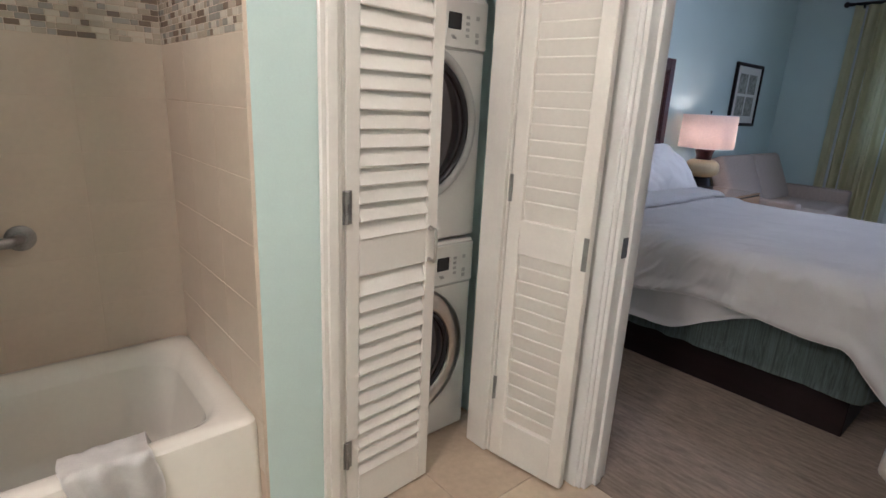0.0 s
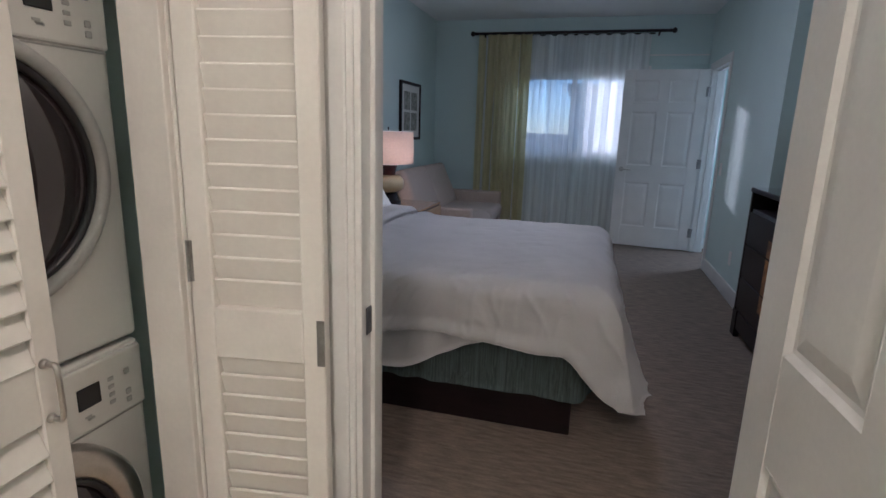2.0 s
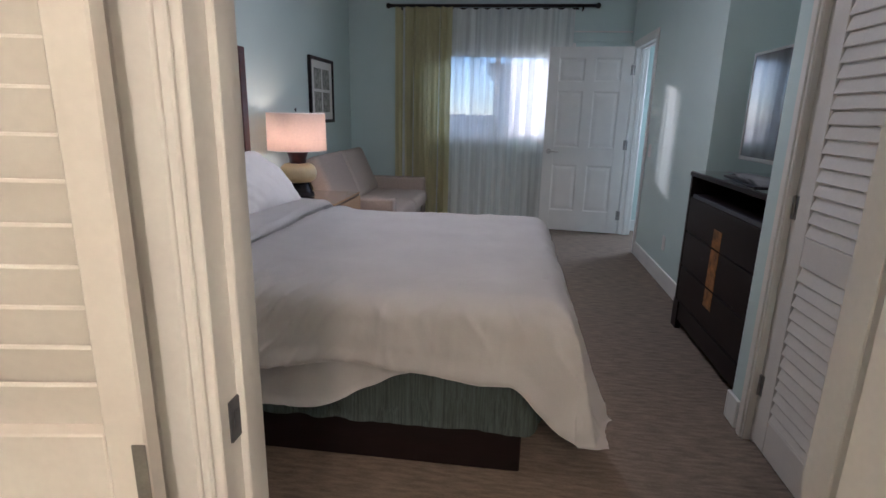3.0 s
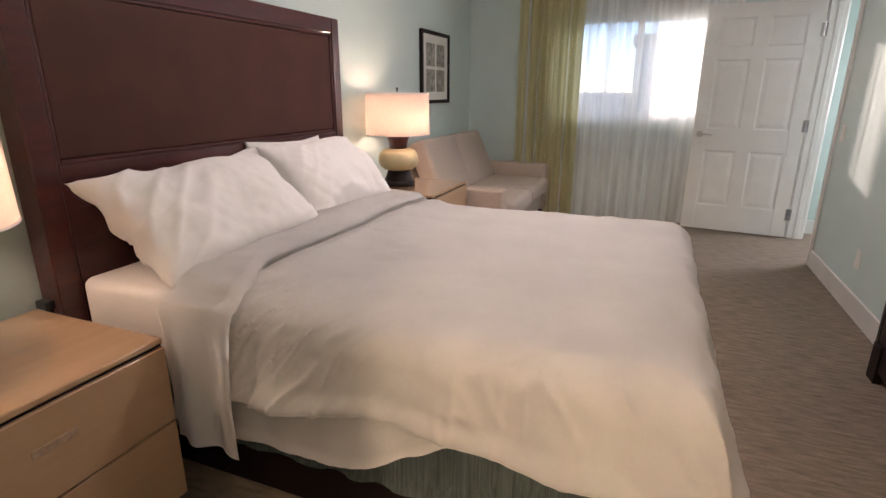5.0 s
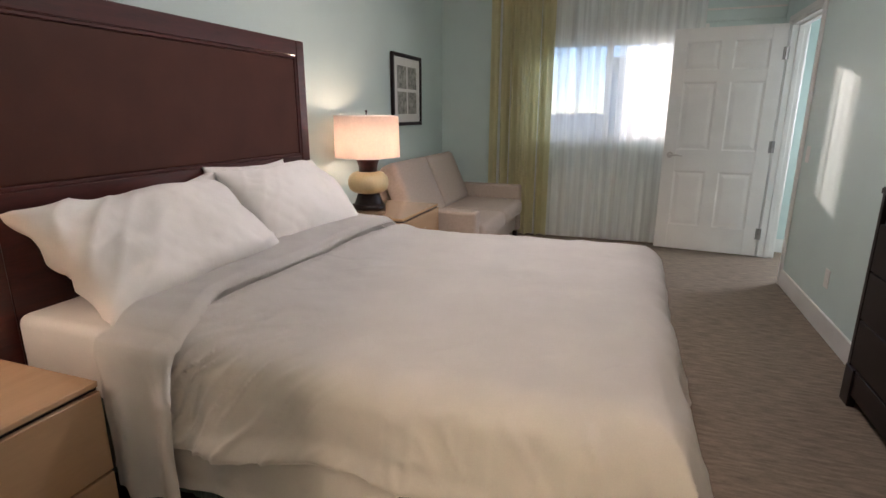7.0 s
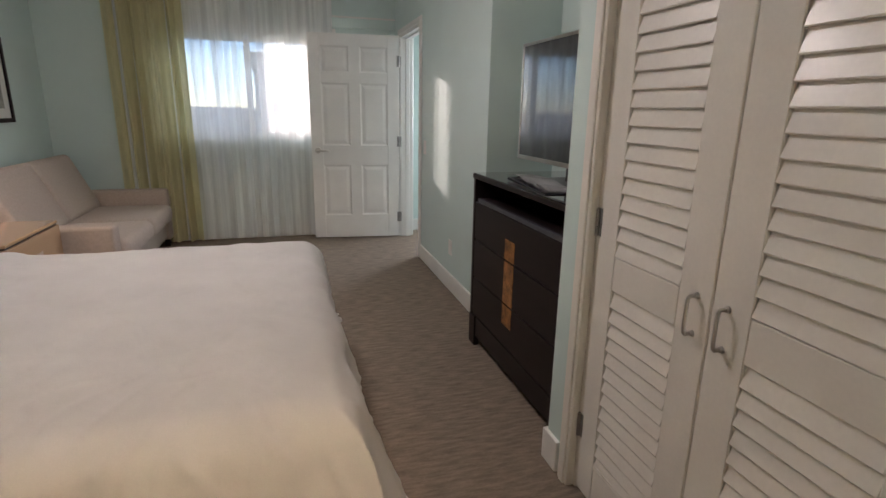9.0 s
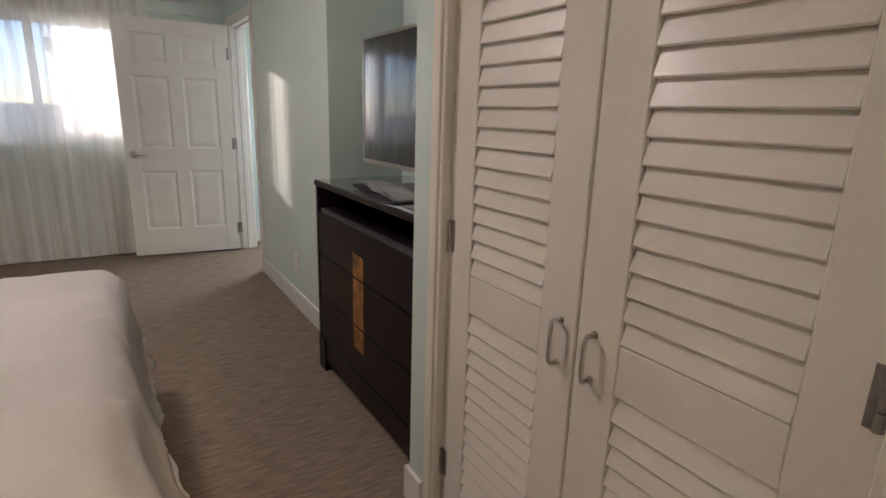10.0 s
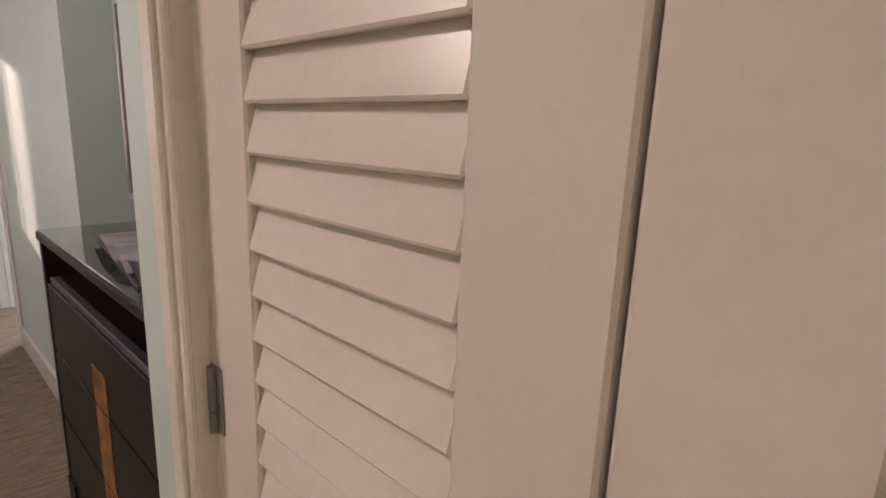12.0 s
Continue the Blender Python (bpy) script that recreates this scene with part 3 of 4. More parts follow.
part("bed_skirt", loop_band(BX0 - 0.04, BX1 + 0.045, BY0 - 0.075, BY1, 0.07, (0.185, 0.45), 0.013), SKIRT, bed, "grey-green striped box spring cover", True)
part("mattress", boxes((BX0 + 0.0, BX1 - 0.0, BY0 - 0.01, BY1, 0.40, 0.635), bevel=0.04, seg=5), LINEN, bed, "white covered mattress", True)
part("fitted_sheet", boxes((BX0 - 0.035, BX1 + 0.035, 1.86, BY1 - 0.005, 0.42, 0.672), bevel=0.035, seg=4), LINEN, bed, "white fitted sheet", True)
part("sheet", loop_band(BX0 - 0.046, BX1 + 0.058, BY0 - 0.03, 1.97, 0.08, (0.42, 0.60), 0.008, dip=0.18, lean=-0.028), LINEN, bed, "white tucked sheet", True)


def near_hem(y):
    """Height of the duvet's lower edge along the sides, by the distance from the head."""
    return 0.43 - 0.17 * ease(0.60, 0.38, y) + 0.015 * math.sin(7 * y) - 0.02 * ease(1.1, 1.6, y)


def crumple(x, y, z, a=1.0):
    v = Vector((x, y, z))
    return a * (0.012 * noise.noise(v * 1.8) + 0.008 * noise.noise(v * 4.2) + 0.007 * abs(noise.noise(Vector((x * 6 + y * 3, y * 4 - x * 1.5, z * 6)))) + 0.0025 * noise.noise(v * 13))


def ridges(q, r, pitch, sharp=2.5):
    """Narrow folds side by side, q across them and r along them, uneven in height and breaking off."""
    w = q / pitch + 0.9 * noise.noise(Vector((q * 9, r * 5, 2.0)))
    return (1 - abs(math.sin(math.pi * w))) ** sharp * max(0.0, 0.55 + 1.2 * noise.noise(Vector((math.floor(w + 0.5) * 3.7, r * 7, 5.0))))


DX0, DX1, DY0, DY1 = BX0 - 0.075, BX1 + 0.075, BY0 - 0.155, 1.86


def duvet(u, v):
    """Cloth over the bed: u runs across, with a drop at each side; v from the head to the foot's drop."""
    zt, r = 0.69, 0.11
    drop_s, drop_f = 0.30, 0.50
    wx, ly = DX1 - DX0, DY1 - DY0
    su = -drop_s + u * (wx + 2 * drop_s)
    sv = v * (ly + drop_f)
    fold = math.pi / 2 * r

    def bend(s, total):
        """Along the cloth: flat run, then a rounded edge, then straight down. Returns run and fall."""
        over = s - (total - r)
        if over <= 0:
            return s, 0.0
        a = min(over / r, math.pi / 2)
        return total - r + r * math.sin(a), r * (1 - math.cos(a)) + max(0.0, over - fold)
    half = wx / 2
    off = su - half
    run, fall_x = bend(abs(off), half)
    x = DX0 + half + math.copysign(run, off)
    rv, fall_y = bend(sv, ly)
    y = DY1 - rv
    side = 1 if off > 0 else -1
    hem = near_hem(y)
    if fall_x > 0:
        full = drop_s + 2 * r - fold
        fall_x *= (zt - hem) / full
    z = zt - max(fall_x, fall_y) - (0.25 * min(fall_x, fall_y))
    flare = (0.035 - 0.012 * ease(0.9, 1.3, y) - 0.015 * ease(1.6, 1.8, y)) * (max(0.0, fall_x) / 0.3) ** 2
    x += side * flare * (1 if fall_x > 0 else 0)
    y -= (0.065 + 0.062 * ease(3.4, 2.8, x)) * (min(0.5, max(0.0, fall_y)) / 0.5) ** 1.3
    edge = ease(0.0, 0.25, max(fall_x, fall_y))
    pu = crumple(x, y, z) + edge * (0.012 * ease(3.9, 3.4, x) * math.sin(15 * (y if fall_x > fall_y else x) + 4 * noise.noise(Vector((x, y, 0)) * 2)) + 0.010 * noise.noise(Vector((x * 4, y * 9, z * 2))))
    down = max(0.0, 3.1 - x) + max(0.0, 0.68 - z)
    pu += 0.024 * ridges(y - 0.55 * down, down, 0.055, 2.0) * ease(0.05, 0.3, down) * ease(1.05, 1.5, y) * ease(3.2, 2.95, x)
    pu += 0.016 * ridges(x - 0.2 * y, fall_y, 0.16, 2.0) * ease(0.05, 0.35, fall_y) * ease(0.08, 0.0, fall_x)
    pu += 0.007 * ridges(y + 0.5 * x, x, 0.11, 3.0) * ease(0.0, 0.25, down) * ease(0.5, 0.8, y) * ease(3.3, 3.0, x)
    pu += 0.004 * ridges(x + 0.6 * y, y, 0.19, 4.0)
    pu += 0.012 * ridges(y + 0.25 * down, down, 0.14, 2.0) * ease(0.25, 0.5, down) * ease(1.3, 0.9, y) * ease(3.3, 3.0, x)
    pu -= 0.020 * math.exp(-((y - 1.805) / 0.024) ** 2) - 0.016 * math.exp(-((y - 1.70) / 0.06) ** 2)
    low = fall_x / max(0.05, zt - hem) if fall_y < 0.1 else 0.0
    pu += 0.016 * ease(0.72, 0.93, low) * (1 - 0.8 * ease(0.95, 1.02, low)) + 0.018 * ease(0.45, 0.9, low) * noise.noise(Vector((y * 9, z * 3, 4.0)))
    crown = 0.018 * (1 - (off / half) ** 2) if abs(off) < half else 0.0
    z += crown
    k = ease(-0.06, 0.06, fall_x - fall_y)
    x += side * pu * k * ease(0.0, 0.05, fall_x)
    y -= pu * 1.3 * (1 - k) * ease(0.0, 0.05, fall_y)
    z += pu * (1 - 0.8 * edge)
    return (x, y, max(z, 0.235 + 0.08 * ease(3.0, 3.5, x) + 0.03 * noise.noise(Vector((x * 3, y * 3, 1)))))


part("duvet", sheet(duvet, 250, 210, 0.016), LINEN, bed, "white cotton duvet with soft creases", True)


def cuff(u, v):
    """The sheet folded back over the duvet at the head; v across the band."""
    drop = 0.46
    wx = BX1 - BX0 + 0.12
    s = -drop + u * (wx + 2 * drop)
    r = 0.09
    half = wx / 2
    off = s - half
    over = abs(off) - (half - r)
    if over <= 0:
        run, fall = abs(off), 0.0
    else:
        a = min(over / r, math.pi / 2)
        run, fall = half - r + r * math.sin(a), r * (1 - math.cos(a)) + max(0.0, over - r * math.pi / 2)
    x = (BX0 + BX1) / 2 + math.copysign(run + 0.045, off) if abs(off) > 0.01 else (BX0 + BX1) / 2 + off
    e = ease(0.03, 0.2, fall)
    near = ease(half - 0.42, half - 0.01, -off)
    y = 1.79 + 0.23 * v + 0.012 * math.sin(5 * x) - 0.16 * near
    roll = min(1.0, (v / 0.16)) ** 0.5 * (0.92 + 0.12 * v)
    z = 0.706 + 0.030 * roll + 0.014 * near - fall
    w = crumple(x, y, z, 0.9) + 0.004 * e * math.sin(12 * v + 3 * z)
    if fall > 0.03:
        x += math.copysign(0.032 * roll + 0.016 * near + 0.014 * math.sin(9 * v + 2) * e + w, off)
    else:
        z += w + 0.012 * (1 - (off / half) ** 2)
    return (x, y, z)


part("folded_sheet", sheet(cuff, 190, 36, 0.01), LINEN, bed, "white sheet folded back over the duvet", True)

hb = thing("headboard", (0, 0, 0), "tall cherry wood headboard with a brown upholstered panel", "headboard")
HX0, HX1, HY0, HY1, HZ = 2.668, 4.50, 2.40, 2.50, 1.70
part("frame", boxes((HX0, HX0 + 0.083, HY0, HY1, 0.001, HZ), (HX1 - 0.075, HX1, HY0, HY1, 0.001, HZ), (HX0 + 0.083, HX1 - 0.075, HY0, HY1, HZ - 0.085, HZ), (HX0 + 0.083, HX1 - 0.075, HY0 + 0.004, HY1, 0.25, 1.055), bevel=0.004), CHERRY, hb)
part("panel_bead", boxes((HX0 + 0.083, HX0 + 0.098, HY0 + 0.006, HY1 - 0.02, 1.055, HZ - 0.085), (HX1 - 0.09, HX1 - 0.075, HY0 + 0.006, HY1 - 0.02, 1.055, HZ - 0.085), (HX0 + 0.098, HX1 - 0.09, HY0 + 0.006, HY1 - 0.02, 1.055, 1.07), (HX0 + 0.098, HX1 - 0.09, HY0 + 0.006, HY1 - 0.02, HZ - 0.10, HZ - 0.085), bevel=0.003), BEAD, hb)
part("panel", boxes((HX0 + 0.098, HX1 - 0.09, HY0 + 0.012, HY1 - 0.02, 1.07, HZ - 0.10), bevel=0.008, seg=2), LEATHER, hb, "brown upholstered panel")


part("wall_bracket", boxes((HX0 - 0.03, HX0 + 0.012, HY1 - 0.065, HY1 - 0.01, 0.572, 0.602), (HX0 - 0.012, HX0 + 0.006, HY1 - 0.05, HY1 - 0.02, 0.54, 0.572), bevel=0.003), BLACKP, hb, "small black bracket")


def pillow_mesh(w, d, h, sd, crease=1.0):
    """A stuffed pillow with pointed corners and creases."""
    bm = bmesh.new()
    n, m = 72, 52
    for top in (1, -1):
        g = []
        for i in range(n + 1):
            row = []
            for j in range(m + 1):
                a, b = 2 * i / n - 1, 2 * j / m - 1
                fill = (1 - abs(a) ** 2.6) ** 0.5 * (1 - abs(b) ** 2.6) ** 0.5
                pinch = 1 - 0.10 * (1 - a * a) * abs(b) ** 3 - 0.0
                pinch2 = 1 - 0.10 * (1 - b * b) * abs(a) ** 3
                v = Vector((a * 2.4, b * 2.0, top * 1.5 + sd))
                wr = 0.018 * noise.noise(v * 1.1) + 0.014 * abs(noise.noise(Vector((a * 4.2 + b * 1.8, b * 1.5, sd + top)))) * (0.25 + abs(a)) + 0.003 * noise.noise(v * 4)
                open_end = max(0.0, -a - 0.15 + 0.25 * b) * crease
                w1 = (0.95 * a - 0.5 * b) / 0.27 + 0.55 * noise.noise(Vector((a * 1.3, b * 1.3, sd)))
                w2 = (0.9 * b - 0.45 * a) / 0.5 + 0.5 * noise.noise(Vector((a * 1.2, b * 1.6, sd + 7)))
                wr += open_end * (0.055 * ((1 - abs(math.sin(math.pi * w1))) ** 1.4 - 0.33) + 0.03 * math.sin(2 * math.pi * w2))
                wr += 0.022 * crease * (1 - abs(math.sin(math.pi * w2))) ** 3 * max(0.0, a) * abs(b)
                z = top * (h / 2 * fill + wr * fill)
                row.append(bm.verts.new((a * w / 2 * pinch2, b * d / 2 * pinch, z + 0.028 * noise.noise(Vector((a * 1.6, b * 1.6, sd))))))
            g.append(row)
        for i in range(n):
            for j in range(m):
                bm.faces.new((g[i][j], g[i + 1][j], g[i + 1][j + 1], g[i][j + 1]))
    bmesh.ops.remove_doubles(bm, verts=bm.verts[:], dist=0.0015)
    return bm


def pillow(at, rx, ry, rz, w, d, h, sd, label, crease=1.0):
    ob = new("pillow", to_mesh("pillow", pillow_mesh(w, d, h, sd, crease), LINEN, True))
    ob.matrix_world = pose(*at, rx, ry, rz)
    return tagged(ob, label, "pillow", "pillows on the bed")


pillow((3.29, 2.315, 0.775), 70, -7, 1, 0.86, 0.46, 0.14, 1.0, "white cotton pillow standing behind the crumpled one", 0.4)
pillow((3.91, 2.315, 0.84), 70, 1, -1, 0.60, 0.46, 0.14, 2.0, "white cotton pillow standing behind the smooth one", 0.4)
pillow((3.16, 2.13, 0.852), 40, 0, 3, 0.93, 0.49, 0.25, 3.0, "crumpled white cotton pillow leaning on the headboard", 1.0)
pillow((3.98, 2.16, 0.865), 46, 0, -3, 0.74, 0.47, 0.23, 4.0, "smooth white cotton pillow leaning on the headboard", 0.25)

# ---- nightstands and lamps ----


def nightstand(at, label, h=0.61):
    """Two-drawer nightstand, its front towards -y; the origin is the middle of its foot."""
    n = thing("nightstand", at, label, "nightstand", "nightstands beside the bed")
    w, d = 0.66, 0.56
    part("base", boxes((-w / 2 + 0.03, w / 2 - 0.03, -d / 2 + 0.03, d / 2, 0.001, 0.07)), PLINTH, n)
    part("body", boxes((-w / 2, w / 2, -d / 2 + 0.022, d / 2, 0.07, h - 0.026), bevel=0.002), MAPLE, n)
    part("top", boxes((-w / 2, w / 2, -d / 2 + 0.006, d / 2, h - 0.018, h), bevel=0.003), POLISH, n, "polished maple top with a dark edge line")
    part("edge_line", boxes((-w / 2 + 0.003, w / 2 - 0.003, -d / 2 + 0.012, d / 2 - 0.002, h - 0.026, h - 0.018)), PLINTH, n)
    for z0, z1 in ((0.075, 0.335), (0.342, h - 0.028)):
        dr = part("drawer", boxes((-w / 2 + 0.002, w / 2 - 0.002, -d / 2, -d / 2 + 0.02, z0, z1), bevel=0.002), MAPLE, n)
        zc = (z0 + z1) / 2 + 0.02
        part("finger_pull", boxes((-0.055, 0.055, -d / 2 - 0.0015, -d / 2 + 0.001, zc - 0.011, zc + 0.011), bevel=0.001), PULLWOOD, dr, "greyish worn finger pull")
    return n


nightstand((2.587 - 0.33, 1.832 + 0.28, 0), "polished maple two-drawer nightstand close to the bedroom door")
nightstand((5.43 - 0.33, 1.90 + 0.28, 0), "polished maple two-drawer nightstand beside the sofa", 0.632)


def table_lamp(at, label):
    l = thing("table_lamp", at, label, "lamp", "lamps on the nightstands")
    part("base", lathe([(0.0, 0.0), (0.118, 0.0), (0.120, 0.012), (0.118, 0.032), (0.104, 0.036), (0.100, 0.042), (0.100, 0.048), (0.078, 0.105), (0.074, 0.112), (0.0, 0.112)], 40), ESPRESSO, l, "dark wooden foot", True)
    part("switch", boxes((-0.012, 0.012, -0.122, -0.112, 0.012, 0.024), bevel=0.002), BLACKP, l)
    part("body", lathe([(0.0, 0.110), (0.072, 0.112), (0.105, 0.120), (0.132, 0.140), (0.143, 0.170), (0.143, 0.205), (0.132, 0.235), (0.108, 0.256), (0.080, 0.266), (0.0, 0.268)], 48), CERAMIC, l, "cream glazed ceramic belly", True)
    part("neck", lathe([(0.0, 0.264), (0.066, 0.266), (0.064, 0.28), (0.068, 0.31), (0.080, 0.345), (0.078, 0.352), (0.012, 0.354), (0.012, 0.40), (0.0, 0.40)], 36), CHERRY, l, "dark wooden neck", True)
    part("shade", lathe([(0.228, 0.365), (0.223, 0.650), (0.221, 0.650), (0.226, 0.365)], 56), SHADE, l, "glowing white drum shade", True)
    part("shade_trim", lathe([(0.2295, 0.365), (0.2295, 0.371), (0.2255, 0.371), (0.2255, 0.365), (0.2295, 0.365)], 56), LINEN, l)
    part("shade_trim", lathe([(0.2245, 0.645), (0.2245, 0.651), (0.2205, 0.651), (0.2205, 0.645), (0.2245, 0.645)], 56), LINEN, l)
    ring = tube([(-0.222, 0, 0.636), (0.222, 0, 0.636)], 0.003, 6)
    box(ring, -0.003, 0.003, -0.222, 0.222, 0.633, 0.639)
    part("spider", ring, CHROME, l)
    part("finial", lathe([(0.0, 0.655), (0.006, 0.657), (0.004, 0.668), (0.009, 0.676), (0.006, 0.686), (0.0, 0.688)], 14), ROD, l, smooth=True)
    part("bulb", lathe([(0.0, 0.46), (0.014, 0.462), (0.016, 0.485), (0.030, 0.515), (0.030, 0.535), (0.018, 0.556), (0.0, 0.56)], 20), BULB, l, smooth=True)
    part("socket", lathe([(0.0, 0.39), (0.018, 0.39), (0.018, 0.458), (0.0, 0.46)], 16), CHROME, l, smooth=True)
    return l


table_lamp((2.225, 2.18, 0.611), "lit table lamp with cream ceramic body, by the door")
table_lamp((5.065, 2.302, 0.633), "lit table lamp with cream ceramic body, beside the sofa")

# ---- picture ----
pic = thing("picture", (6.40, YH, 1.50), "dark framed set of four grey botanical prints on the wall", "picture")
pw, ph = 0.335, 0.315
part("frame", boxes((-pw, -pw + 0.032, -0.03, -0.001, -ph, ph), (pw - 0.032, pw, -0.03, -0.001, -ph, ph), (-pw + 0.032, pw - 0.032, -0.03, -0.001, -ph, -ph + 0.032), (-pw + 0.032, pw - 0.032, -0.03, -0.001, ph - 0.032, ph), bevel=0.003), ESPRESSO, pic)
part("mat", boxes((-pw + 0.032, pw - 0.032, -0.016, -0.002, -ph + 0.032, ph - 0.032)), MATBOARD, pic, "white mat board")
for sx in (-1, 1):
    for sz in (-1, 1):
        x, z = sx * 0.118, sz * 0.112
        part("print", boxes((x - 0.10, x + 0.10, -0.0185, -0.016, z - 0.098, z + 0.098)), PRINT, pic)

# ---- sofa ----
so = thing("sofa", (0, 0, 0), "beige fabric two-seat sofa along the wall beside the curtain", "sofa")
SX0, SX1, SY0, SY1 = 5.475, 7.27, 1.62, 2.56
part("base", boxes((SX0 + 0.14, SX1 - 0.14, SY0 + 0.03, SY1, 0.10, 0.27), bevel=0.012, seg=2), SOFA, so, smooth=False)
for x0, x1 in ((SX0, SX0 + 0.14), (SX1 - 0.14, SX1)):
    part("arm", boxes((x0, x1, SY0, SY1, 0.08, 0.565), bevel=0.022, seg=3), SOFA, so)
xm = (SX0 + SX1) / 2
for x0, x1 in ((SX0 + 0.145, xm - 0.003), (xm + 0.003, SX1 - 0.145)):
    part("seat_cushion", boxes((x0, x1, SY0 - 0.045, SY1 - 0.2, 0.272, 0.435), bevel=0.06, seg=5), SOFA, so, smooth=True)
    bm = boxes((x0, x1, -0.085, 0.085, 0.0, 0.53), bevel=0.05, seg=4)
    part("back_cushion", bm, SOFA, so, smooth=True, at=pose(0, SY1 - 0.335, 0.40, -24, 0, 0))
part("back", boxes((SX0 + 0.14, SX1 - 0.14, SY1 - 0.09, SY1, 0.1, 0.80), bevel=0.02, seg=2), SOFA, so)
for x in (SX0 + 0.05, SX1 - 0.05):
    for y in (SY0 + 0.05, SY1 - 0.05):
        part("leg", boxes((x - 0.022, x + 0.022, y - 0.022, y + 0.022, 0.001, 0.085), bevel=0.003), PLINTH, so)

# ---- dresser and television ----
dr = thing("dresser", (0, 0, 0), "espresso wood dresser with open shelf, three drawers and amber inlay", "dresser")
RX0, RX1, RY0, RY1, RZ = 3.33, 4.435, -1.05, -0.485, 1.003
tk = 0.028
part("side", boxes((RX1 - tk, RX1, RY0, RY1, 0.001, RZ - 0.03), bevel=0.002), ESPRESSO, dr)
part("side", boxes((RX0, RX0 + tk, RY0, RY1, 0.001, RZ - 0.03), bevel=0.002), ESPRESSO, dr)
part("top", boxes((RX0 - 0.004, RX1 + 0.004, RY0, RY1 + 0.006, RZ - 0.03, RZ - 0.006), bevel=0.002), ESPRESSO, dr)
part("glass_top", boxes((RX0, RX1, RY0 + 0.002, RY1 + 0.002, RZ - 0.006, RZ), bevel=0.001), SCREEN, dr, "dark glossy glass top")
part("back", boxes((RX0 + tk, RX1 - tk, RY0, RY0 + 0.01, 0.15, RZ - 0.03)), ESPRESSO, dr)
part("shelf", boxes((RX0 + tk, RX1 - tk, RY0 + 0.01, RY1 - 0.03, 0.845, 0.862)), ESPRESSO, dr)
part("shelf_lip", boxes((RX0 + 0.06, RX1 - 0.06, RY1 - 0.028, RY1 - 0.006, 0.846, 0.868), bevel=0.002), LIPM, dr, "dark grey metal lip")
xi = 3.908
for z0, z1, i0, i1 in ((0.635, 0.845, 0.635, 0.738), (0.412, 0.627, 0.412, 0.627), (0.190, 0.404, 0.300, 0.404)):
    d = part("drawer", boxes((RX0 + tk + 0.002, RX1 - tk - 0.002, RY1 - 0.022, RY1 - 0.002, z0, z1), bevel=0.002), ESPRESSO, dr)
    part("inlay", boxes((xi - 0.056, xi + 0.056, RY1 - 0.004, RY1 - 0.0003, i0 + 0.001, i1 - 0.001)), INLAY, d, "amber burl inlay")
    box_mid = boxes((RX0 + tk + 0.004, RX1 - tk - 0.004, RY0 + 0.02, RY1 - 0.022, z0 + 0.01, z1 - 0.02))
    part("drawer_box", box_mid, ESPRESSO, d)
part("plinth", boxes((RX0 + tk, RX1 - tk, RY1 - 0.03, RY1 - 0.004, 0.06, 0.18), bevel=0.002), ESPRESSO, dr)
for x0, x1 in ((RX0, RX0 + 0.09), (RX1 - 0.09, RX1)):
    part("foot", boxes((x0, x1, RY1 - 0.03, RY1 + 0.004, 0.001, 0.182), bevel=0.003), ESPRESSO, dr)

tv = thing("television", (3.86, -0.735, RZ + 0.001), "flat black television with a silver rim, standing on the dresser", "television")
tw, z0, z1 = 0.545, 0.08, 0.675
part("housing", boxes((-tw + 0.01, tw - 0.01, -0.05, -0.004, z0 + 0.01, z1 - 0.01), bevel=0.008, seg=2), BLACKP, tv)
part("bezel", boxes((-tw, -tw + 0.014, -0.02, 0.008, z0, z1), (tw - 0.014, tw, -0.02, 0.008, z0, z1), (-tw + 0.014, tw - 0.014, -0.02, 0.008, z0, z0 + 0.022), (-tw + 0.014, tw - 0.014, -0.02, 0.008, z1 - 0.014, z1), bevel=0.002), CHROME, tv, "thin silver rim")
part("screen", boxes((-tw + 0.014, tw - 0.014, -0.006, 0.004, z0 + 0.022, z1 - 0.014)), SCREEN, tv, "black glossy screen")
part("stand", boxes((-0.05, 0.05, -0.045, -0.02, 0.01, 0.12), (-0.19, 0.19, -0.11, 0.06, 0.0, 0.014), bevel=0.004), BLACKP, tv)
fo = thing("folder", (3.90, -0.615, RZ + 0.001), "open black folder with glossy pages lying on the dresser", "folder", rz=-7)
part("cover", boxes((-0.29, 0.27, -0.075, 0.075, 0.0, 0.005), bevel=0.002), BLACKP, fo)
for k, (x0, x1, lift, sk) in enumerate(((-0.27, 0.10, 0.020, 0.0), (-0.20, 0.17, 0.030, 0.012), (-0.10, 0.25, 0.018, 0.02))):
    part("page", sheet(lambda u, v: (x0 + (x1 - x0) * u, -0.07 + 0.135 * v + sk, 0.007 + 0.006 * k + lift * math.sin(math.pi * u) ** 1.5 * (0.5 + 0.5 * v)), 24, 4, 0.0015), PAPER, fo, "glossy white page", True)

# ---- laundry ----


